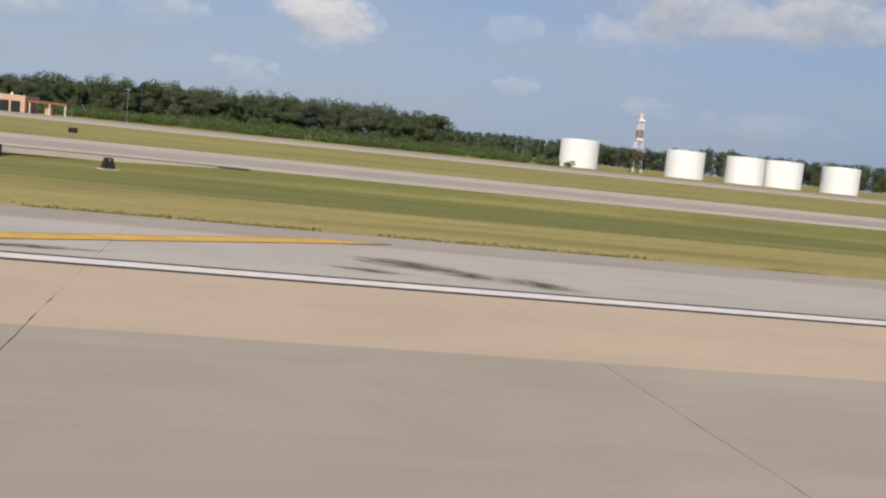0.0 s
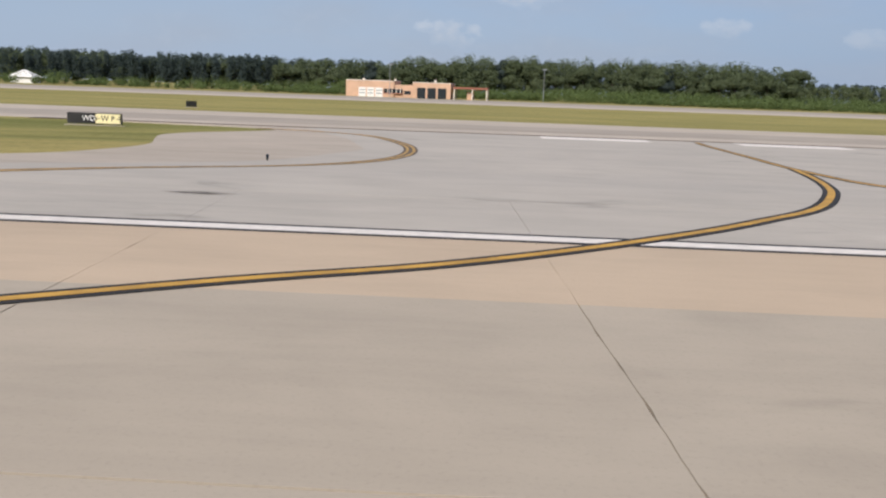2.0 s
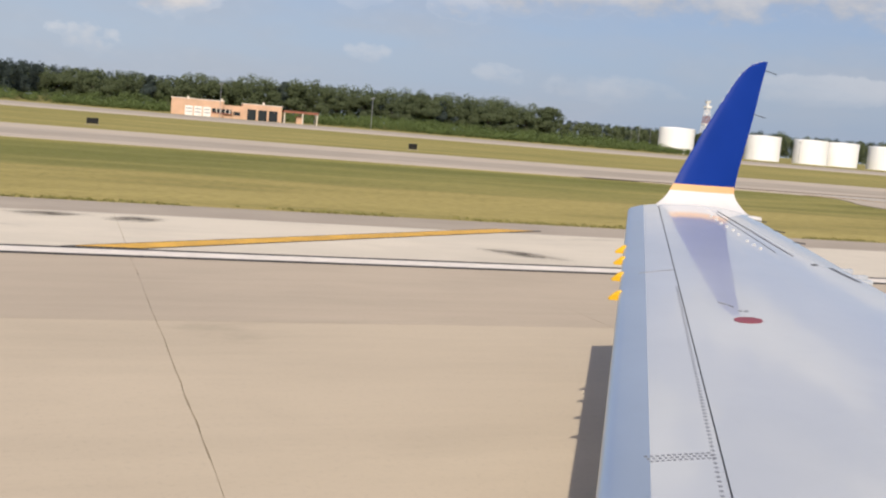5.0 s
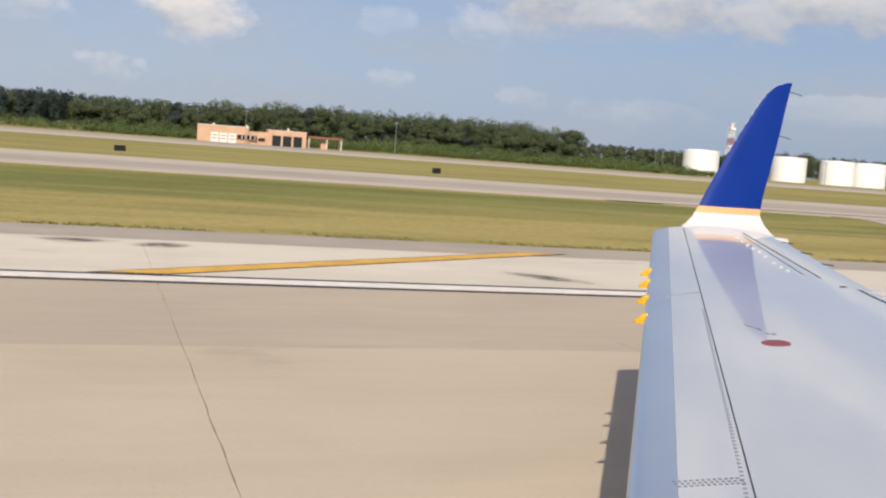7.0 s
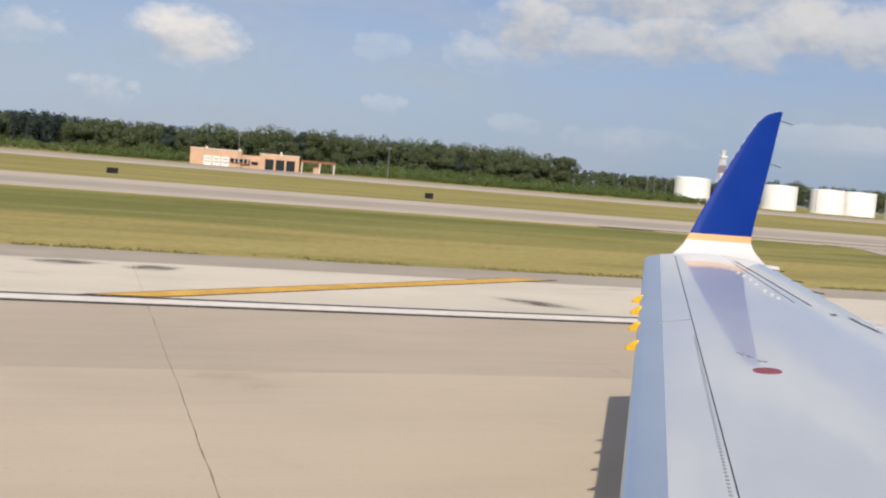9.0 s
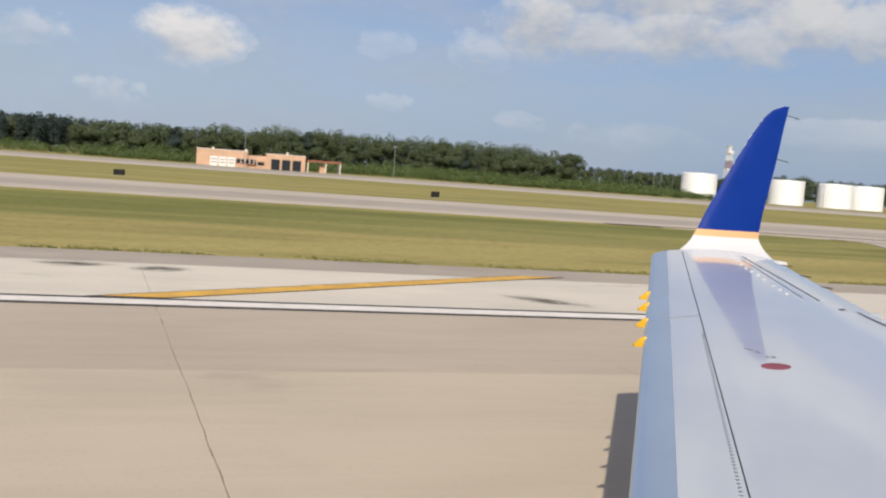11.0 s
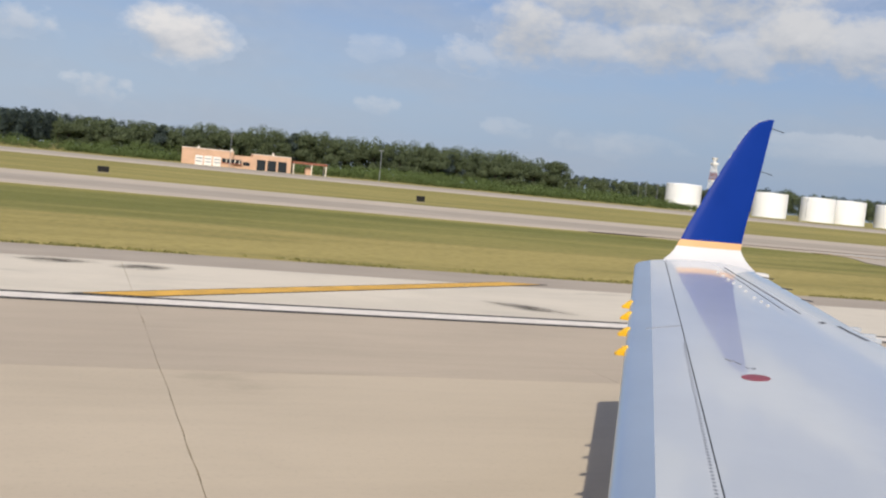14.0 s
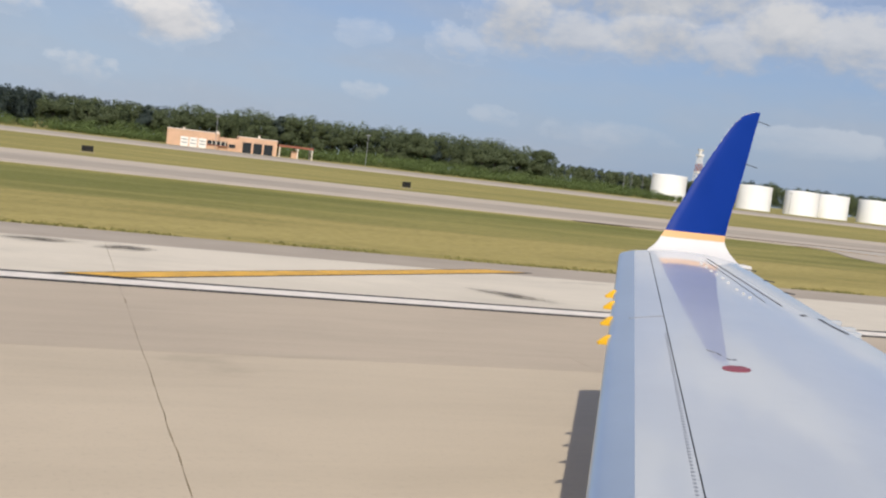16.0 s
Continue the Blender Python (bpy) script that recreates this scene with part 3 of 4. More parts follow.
def skin(bm, ys, cuts, lift=0.0, under_too=False):
    """A piece of the wing between two chord lines given as functions of y."""
    rings = []
    for y in ys:
        a0, a1, n = cuts[0](y), cuts[1](y), cuts[2]
        up = [a0 + (a1 - a0) * i / n for i in range(n + 1)]
        ring = [(le_x(y) + a, y, top(a, y) + lift) for a in up]
        ring += [(le_x(y) + a, y, (under(a, y) if under_too else top(a, y) - 0.02)) for a in reversed(up)]
        if a0 == 0.0:
            x, z = le_x(y), le_z(y)
            ring[-1] = (x + 0.004, y, z - 0.10)
            ring += [(x - 0.012, y, z - 0.075), (x - 0.018, y, z - 0.045), (x - 0.013, y, z - 0.018)]
        rings.append(ring)
    rows = loft(bm, rings)
    bm.faces.new(rows[0])
    bm.faces.new(rows[-1][::-1])
    return bm


def patch_on_wing(bm, pts, lift=0.004):
    """A thin flat mark on the upper skin from points in plan."""
    up = [bm.verts.new((x, y, top(x - le_x(y), y) + lift)) for x, y in pts]
    low = [bm.verts.new((v.co.x, v.co.y, v.co.z - lift - 0.002)) for v in up]
    bm.faces.new(up)
    n = len(pts)
    for i in range(n):
        bm.faces.new((up[i], low[i], low[(i + 1) % n], up[(i + 1) % n]))
    return bm


def strip_on_wing(bm, a, b, half, n=14, lift=0.004):
    """A thin line on the upper skin between two points in plan."""
    a, b = Vector(a), Vector(b)
    d = (b - a).normalized()
    s = Vector((-d.y, d.x)) * half
    for i in range(n):
        p, q = a + (b - a) * i / n, a + (b - a) * (i + 1) / n
        patch_on_wing(bm, [tuple(p - s), tuple(p + s), tuple(q + s), tuple(q - s)], lift)
    return bm


def build_airplane():
    plane = thing("airplane", (0, 0, 0), "parked white jet airplane with grey wing and blue winglet", "airplane")
    # drawn for an eye 3.336 m up; its cabin window then comes to the camera's place
    plane.matrix_world = Matrix.Translation((PARKED, 0, EYE)) @ pose(0, 0, 0, 0.42, 0, -3.0) @ Matrix.Scale(0.75, 4) @ Matrix.Translation((0, 0, -3.336))
    ys = [-0.4 + (11.02 + 0.4) * i / 30 for i in range(31)]
    wing = part("wing", skin(bmesh.new(), ys, (lambda y: seam_cut(y) + 0.010, chord, 14), under_too=True), SKIN, plane, "light grey painted wing with soft gloss", True)
    part("leading_edge", skin(bmesh.new(), ys, (lambda y: 0.0, nose_cut, 8), under_too=True), NOSE, wing, "bare metal leading edge", True)
    part("slat_panel", skin(bmesh.new(), ys, (nose_cut, seam_cut, 4), under_too=True), SKIN, wing, "pale grey slat panel", True)
    part("slat_gap", skin(bmesh.new(), ys, (seam_cut, lambda y: seam_cut(y) + 0.010, 1), -0.012, True), DARK, wing, "dark gap behind the slat")
    y = 7.59
    part("slat_joint", strip_on_wing(bmesh.new(), (le_x(y) + nose_cut(y) * 0.75, y), (le_x(y) + seam_cut(y), y), 0.007, 5), FAINT, wing)
    bm = bmesh.new()
    y = 7.0
    while y > 2.0:
        x = le_x(y) + seam_cut(y) - 0.036 + 0.0075 * (y - 4)
        patch_on_wing(bm, [(x - 0.008, y - 0.008), (x + 0.008, y - 0.008), (x + 0.008, y + 0.008), (x - 0.008, y + 0.008)], 0.002)
        y -= 0.045
    for i in range(12):
        for dy in (-0.03, 0.0, 0.03):
            x, y = le_x(3.97) + 0.25 + i * 0.027, 4.0 - i * 0.006 + dy
            patch_on_wing(bm, [(x - 0.007, y - 0.007), (x + 0.007, y - 0.007), (x + 0.007, y + 0.007), (x - 0.007, y + 0.007)], 0.002)
    tagged(part("rivet_rows", bm, GREYMARK, wing), kind="stuff")
    part("hinge_line", strip_on_wing(bmesh.new(), (6.50, 10.68), (5.994, 8.35), 0.0075), DARK, wing, "dark aileron hinge line")
    part("hinge_line", strip_on_wing(bmesh.new(), (6.376, 10.51), (5.83, 8.40), 0.005), GREYMARK, wing)
    # a row of small raised white dots ahead of the hinge line
    for x, y in ((6.15, 10.23), (6.11, 10.04), (6.034, 9.80), (5.99, 9.61), (5.957, 9.42), (5.88, 9.18), (5.782, 8.85), (5.75, 8.67), (5.724, 8.51)):
        z = top(x - le_x(y), y)
        part("raised_dot", box(bmesh.new(), x - 0.018, x + 0.018, y - 0.007, y + 0.007, z - 0.004, z + 0.015, 0.003), DULLWHITE, wing, "small raised white dot")
    for (a, b, h) in (((6.0, 8.03), (6.1, 8.09), 0.016), ((6.24, 8.06), (6.21, 7.88), 0.018), ((6.21, 7.86), (6.22, 7.60), 0.024)):
        part("edge_slot", strip_on_wing(bmesh.new(), a, b, h, 3), DARK, wing, "dark slot near the trailing edge")
    for (a, b, h) in (((4.062, 6.50), (4.080, 6.42), 0.012), ((4.092, 6.40), (4.096, 6.34), 0.006), ((4.085, 6.25), (4.10, 6.225), 0.006), ((4.118, 6.225), (4.15, 6.225), 0.010)):
        part("scuff", strip_on_wing(bmesh.new(), a, b, h, 2), FAINT if h > 0.011 else GREYMARK, wing)
    ring = [(4.012 + 0.110 * math.cos(i * math.tau / 28), 5.998 + 0.077 * math.sin(i * math.tau / 28)) for i in range(28)]
    part("round_mark", patch_on_wing(bmesh.new(), ring), RED, wing, "round dark red mark")
    for y in (8.86, 8.38, 7.78, 7.17):
        bm = bmesh.new()
        x, z = le_x(y), le_z(y) + 0.015
        pts = [(0.0, 0.0), (-0.03, -0.006), (-0.108, -0.066), (-0.10, -0.084), (0.04, -0.088)]
        for s in (-0.012, 0.012):
            bm.faces.new([bm.verts.new((x + dx, y + s, z + dz)) for dx, dz in pts])
        bm.verts.ensure_lookup_table()
        for i in range(5):
            j = (i + 1) % 5
            bm.faces.new((bm.verts[i], bm.verts[j], bm.verts[5 + j], bm.verts[5 + i]))
        part("vortex_tab", bm, TAB, wing, "yellow fin under the leading edge")
    # wicks and hinge brackets along the trailing edge
    for y in (10.55, 9.95, 9.35):
        x = le_x(y) + chord(y)
        z = top(chord(y) - 0.02, y)
        part("static_wick", rod(bmesh.new(), (x - 0.03, y, z), (x + 0.16, y + 0.05, z - 0.02), 0.007), DARK, wing, "thin dark wick")
    for y, n in ((8.16, 0.10), (7.92, 0.14), (7.74, 0.10)):
        x = le_x(y) + chord(y)
        z = top(chord(y) - 0.02, y)
        part("hinge_bracket", box(bmesh.new(), x - 0.05, x + n, y - 0.03, y + 0.03, z - 0.045, z + 0.004, 0.008), SKIN, wing, "small grey hinge bracket at the trailing edge")
    # winglet: height, front, rear, outward place
    spine = [(2.40, 5.50, 7.06, 10.66), (2.455, 5.62, 7.07, 10.80), (2.49, 5.72, 7.08, 10.92), (2.535, 5.83, 7.08, 11.03), (2.595, 5.96, 7.07, 11.13), (2.66, 6.06, 7.06, 11.20), (2.715, 6.115, 7.06, 11.25),
             (2.80, 6.19, 7.09, 11.30), (3.00, 6.31, 7.15, 11.36), (3.52, 6.65, 7.33, 11.50), (3.90, 6.92, 7.46, 11.61),
             (4.16, 7.12, 7.55, 11.70), (4.34, 7.27, 7.61, 11.75), (4.46, 7.42, 7.655, 11.79), (4.52, 7.60, 7.68, 11.81)]

    def blade(lo, hi):
        bm, rings = bmesh.new(), []
        for z, x0, x1, y in spine[lo:hi]:
            c = x1 - x0
            ring = []
            for i in range(16):
                ang = i * math.tau / 16
                q = 0.5 - 0.5 * math.cos(ang)
                t = 0.10 * c * (math.sqrt(q) - q) * 1.9
                ring.append((x0 + c * q, y + t * (1 if ang < math.pi else -1), z))
            rings.append(ring)
        rows = loft(bm, rings)
        bm.faces.new(rows[0])
        bm.faces.new(rows[-1][::-1])
        return bm
    winglet = part("winglet", blade(7, 15), BLUE, plane, "upswept blue winglet", True)
    part("gold_band", blade(6, 8), GOLD, winglet, "gold band round the winglet foot", True)
    part("winglet_root", blade(0, 7), WHITE, winglet, "white winglet root", True)
    part("tip_block", box(bmesh.new(), 6.96, 7.17, 10.70, 10.90, 2.395, 2.475, 0.012), WHITE, winglet, "small square white end block")
    # short pale flecks along the front edge, more of them near the top
    wear = random.Random(4)
    for (z0, a0, _, y0), (z1, a1, _, y1) in zip(spine[9:14], spine[10:15]):
        q = 0.05
        while q < 0.95:
            e = q + wear.uniform(0.05, 0.16) * (0.6 if z0 < 3.9 else 1.6)
            p = [(a0 + (a1 - a0) * k - 0.001, y0 + (y1 - y0) * k - 0.006, z0 + (z1 - z0) * k) for k in (q, min(e, 1.0))]
            part("pale_fleck", rod(bmesh.new(), *p, 0.0045, 0.003, 5), DULLWHITE, winglet, "pale fleck on the front edge")
            q = e + wear.uniform(0.1, 0.3) * (2.6 if z0 < 3.9 else 0.9)
    for x, y, z in ((7.64, 11.79, 4.40), (7.40, 11.57, 3.79)):
        part("static_wick", rod(bmesh.new(), (x, y, z), (x + 0.20, y + 0.01, z - 0.035), 0.005), DARK, winglet, "thin dark wick")
    # body and legs that carry it, unseen; body heightened to shade the wing root
    bm, rings = bmesh.new(), []
    for x, s in ((-13.5, 0.05), (-13.2, 0.35), (-12.2, 0.68), (-10.5, 0.92), (-8.5, 1.0), (9, 1.0), (12, 0.86), (15, 0.55), (17.5, 0.18)):
        rings.append([(x, -1.62 + 1.5 * s * math.sin(i * math.tau / 40), 3.65 + (0.25 if x > 9 else -0.4) * (1 - s) + 2.0 * s * math.cos(i * math.tau / 40)) for i in range(40)])
    rows = loft(bm, rings)
    bm.faces.new(rows[0])
    bm.faces.new(rows[-1][::-1])
    bmesh.ops.rotate(bm, verts=bm.verts, matrix=Matrix.Rotation(radians(3.0), 3, "Z"))
    part("fuselage", bm, WHITE, plane, "white painted body", True)
    for x, y, h in ((5.0, 0.9, 1.4), (5.0, -4.1, 1.4), (-9.0, -1.62, 1.5)):
        leg = part("landing_gear", rod(bmesh.new(), (x, y, 0.55), (x, y, h + 0.25), 0.09), STEEL, plane)
        for s in (-0.22, 0.22):
            part("wheel", rod(bmesh.new(), (x, y + s - 0.12, 0.58), (x, y + s + 0.12, 0.58), 0.46, sides=28), RUBBER, leg)


build_airplane()


# ---- signs ----
def text_part(words, size, mat, parent, place, turn):
    cu = bpy.data.curves.new("lettering", "FONT")
    cu.body, cu.size, cu.align_x, cu.align_y, cu.extrude = words, size, "CENTER", "CENTER", 0.004
    tmp = bpy.data.objects.new("lettering", cu)
    me = bpy.data.meshes.new_from_object(tmp)
    bpy.data.objects.remove(tmp)
    me.materials.append(mat)
    ob = new("lettering", me)
    ob.parent = parent
    ob.matrix_basis = pose(*place, 90, 0, turn)
    return ob


def sign(name, x, y, w, h, d, turn, label, faces, group=""):
    """A box sign on a concrete pad; faces: list of (from, to, material) along its width."""
    s = thing(name, (x, y, ground_z(x, y)), label, "sign", group, turn=turn)
    part("pad", box(bmesh.new(), -w / 2 - 0.15, w / 2 + 0.15, -d / 2 - 0.15, d / 2 + 0.15, -0.05, 0.04, 0.01), PALE if w < 1 else ASPHALT, s)
    part("case", box(bmesh.new(), -w / 2, w / 2, -d / 2, d / 2, 0.12, h, 0.02), BLACK, s)
    for i in (-1, 1):
        part("leg", rod(bmesh.new(), (i * w * 0.38, 0, 0.04), (i * w * 0.38, 0, 0.15), 0.03), STEEL, s)
    for a, b, mat in faces:
        part("panel", box(bmesh.new(), a * w, b * w, -d / 2 - 0.012, -d / 2 + 0.01, 0.16, h - 0.04), mat, s)
    return s


def wedge_sign(x, y, w, h, d, turn, label, face=None):
    """A sign box with sloping sides, wider at its foot."""
    s = thing("wedge_sign", (x, y, ground_z(x, y)), label, "sign", "wedge signs", turn=turn)
    part("pad", box(bmesh.new(), -w * 0.75, w * 0.75, -d * 0.95, d * 0.95, -0.05, 0.05, 0.01), PALE, s)
    bm = bmesh.new()
    rings = [[(sx * w / 2 * k, sy * d / 2 * k, z) for sx, sy in ((-1, -1), (1, -1), (1, 1), (-1, 1))] for k, z in ((1.0, 0.08), (1.0, 0.16), (0.62, h - 0.04), (0.55, h))]
    rows = loft(bm, rings)
    bm.faces.new(rows[0])
    bm.faces.new(rows[-1][::-1])
    part("case", bm, RUBBER, s)
    part("lamp", rod(bmesh.new(), (0, -d * 0.36, h * 0.8), (0, -d * 0.24, h * 0.8), 0.035), SIGNWHITE, s, "small white lamp")
    for i in (-1, 1):
        part("leg", rod(bmesh.new(), (i * w * 0.3, 0, 0.02), (i * w * 0.3, 0, 0.12), 0.03), STEEL, s)
    if face:
        part("panel", slanted_panel(w, h, d), face, s, "yellow sloping face")
    return s


def slanted_panel(w, h, d):
    bm = bmesh.new()
    pts = [(sx * w * (0.44 if z < 0.3 else 0.30), -d / 2 * (0.97 if z < 0.3 else 0.68) - o, z) for o in (0.0, 0.02) for sx, z in ((-1, 0.2), (1, 0.2), (1, h - 0.1), (-1, h - 0.1))]
    vs = [bm.verts.new(p) for p in pts]
    for f in ((0, 1, 2, 3), (7, 6, 5, 4), (0, 4, 5, 1), (1, 5, 6, 2), (2, 6, 7, 3), (3, 7, 4, 0)):
        bm.faces.new([vs[i] for i in f])
    return bm


def build_signs():
    s = sign("taxiway_sign", 91.4, 62.8, 3.7, 0.80, 0.25, -6, "taxiway sign with yellow, black and blank panels on grass",
             [(-0.49, 0.01, SIGNYELLOW), (0.02, 0.25, BLACK)])
    text_part("WD", 0.56, SIGNWHITE, s, (0.5, -0.145, 0.46), 0)
    for i in range(4):
        part("bar", box(bmesh.new(), -1.55 + i * 0.4, -1.3 + i * 0.4, -0.15, -0.13, 0.36, 0.56), BLACK, s)
    s = sign("taxiway_sign", 12.75, 60.7, 3.6, 0.80, 0.25, -4, "taxiway sign with black and yellow lettered panels on grass",
             [(-0.2, 0.02, BLACK), (0.03, 0.49, SIGNCREAM)])
    text_part("WD", 0.50, SIGNWHITE, s, (-0.34, -0.145, 0.46), 0)
    text_part("\u2190W P\u2192", 0.50, BLACK, s, (0.94, -0.145, 0.46), 0)
    # beside the runway, farther ahead
    s = sign("no_entry_sign", -402.0, 28.2, 0.75, 0.8, 0.35, -24, "red no-entry box sign with white ring on grass", [(-0.47, 0.47, SIGNRED)])
    bm = bmesh.new()
    for i in range(28):
        a, b = i * math.tau / 28, (i + 1) * math.tau / 28
        f = [(r * math.cos(t), -0.19, 0.46 + r * math.sin(t)) for r, t in ((0.23, a), (0.23, b), (0.18, b), (0.18, a))]
        bm.faces.new([bm.verts.new(p) for p in f])
    bmesh.ops.solidify(bm, geom=bm.faces[:], thickness=0.01)
    part("ring", bm, SIGNWHITE, s)
    part("bar", box(bmesh.new(), -0.13, 0.13, -0.195, -0.18, 0.42, 0.5), SIGNWHITE, s)
    for x, n in ((13.7, "2"), (-215.0, "3")):
        s = sign("distance_sign", x, 32.3, 0.44, 1.12, 0.30, -68, "black distance sign with white numeral on grass", [], group="distance signs")
        text_part(n, 0.98, SIGNWHITE, s, (-0.02, -0.16, 0.64), 0)
    wedge_sign(100.3, 30.1, 0.85, 0.82, 0.5, 35, "black wedge-shaped sign box on a pale pad in grass")
    wedge_sign(99.9, 60.5, 0.75, 0.72, 0.45, 35, "black wedge-shaped sign box far out in grass")
    wedge_sign(3.4, 26.7, 0.8, 0.86, 0.38, -98, "black wedge-shaped sign box with yellow face in grass", SIGNYELLOW)
    for x, y, w, h, d, r in ((4.5, 107.6, 1.15, 0.75, 0.3, 30), (-190.0, 55.0, 1.5, 0.8, 0.3, 0), (-30.6, 112.0, 1.2, 0.75, 0.3, 20), (86.0, 118.0, 1.0, 0.7, 0.3, 20)):
        sign("airfield_sign", x, y, w, h, d, r, "dark back of an airfield sign box on grass", [], group="dark airfield signs")
    for x, y in ((17.7, 23.9), (29.6, 35.6), (84.4, 23.5), (77.6, 37.5)):
        lt = thing("edge_light", (x, y, fall(y)), "small dark taxiway edge light on the ground", "light", "edge lights")
        part("stem", rod(bmesh.new(), (0, 0, -0.05), (0, 0, 0.13), 0.04), BLACK, lt)
        part("lens", rod(bmesh.new(), (0, 0, 0.13), (0, 0, 0.23), 0.065, 0.045), GLASS_OR_BAY, lt)


build_signs()


# ---- far buildings ----
def build_station():
    s = thing("fire_station", (-13.0, 345, fall(99) - 0.03), "peach stucco airfield station with garage doors", "building", turn=-4)
    part("wall", box(bmesh.new(), 0, 17.5, 0, 14, 0, 5.6, 0.05), PEACH, s)
    part("wall", box(bmesh.new(), 17.5, 24, 0.6, 13, 0, 4.5, 0.05), PEACH, s)
    part("wall", box(bmesh.new(), 24, 37.5, -0.2, 14, 0, 5.4, 0.05), PEACH, s)
    part("parapet", box(bmesh.new(), -0.1, 17.6, -0.1, 14.1, 5.6, 5.85), CREAM, s)
    part("parapet", box(bmesh.new(), 23.9, 37.6, -0.3, 14.1, 5.4, 5.62), CREAM, s)
    for i in range(3):
        d = part("garage_door", box(bmesh.new(), 4.6 + i * 3.0, 7.2 + i * 3.0, -0.09, 0.05, 0, 3.3), SIGNWHITE, s, "white garage door")
        for z in (1.1, 2.2):
            part("window", box(bmesh.new(), 4.9 + i * 3.0, 6.9 + i * 3.0, -0.13, -0.08, z, z + 0.35), STEEL, d)
    part("window_band", box(bmesh.new(), 13.6, 20.2, -0.1, 0.6, 1.6, 3.0), GLASS_OR_BAY, s)
    for i in range(4):
        part("mullion", box(bmesh.new(), 15.0 + i * 1.5, 15.25 + i * 1.5, -0.14, -0.09, 1.6, 3.0), CREAM, s)
    part("sill", box(bmesh.new(), 13.4, 20.4, -0.2, 0.6, 1.3, 1.6), BRICKRED, s)
    part("window", box(bmesh.new(), 20.9, 23.2, 0.5, 0.62, 1.2, 2.4), GLASS_OR_BAY, s)
    # dark panels on the wall, painted as the shade inside open bays
    for i in range(3):
        part("garage_door", box(bmesh.new(), 25.6 + i * 3.7, 28.6 + i * 3.7, -0.3, -0.15, 0, 3.7), GLASS_OR_BAY, s, "open garage bay, its shade drawn as a dark panel")
    canopy = part("canopy", box(bmesh.new(), 38.2, 50.5, 1, 9, 3.7, 4.4), BRICKRED, s, "red-brown flat canopy")
    for x in (38.6, 45, 50.1):
        for y in (1.4, 8.6):
            part("post", box(bmesh.new(), x - 0.2, x + 0.2, y - 0.2, y + 0.2, 0, 3.7), CREAM, canopy)
    part("kiosk", box(bmesh.new(), 43, 45, 3, 6, 0, 2.7), PEACH, s)
    for x in (5, 16.5, 31):
        part("roof_vent", box(bmesh.new(), x, x + 0.7, 5, 5.7, 5.5, 6.5), CREAM, s)


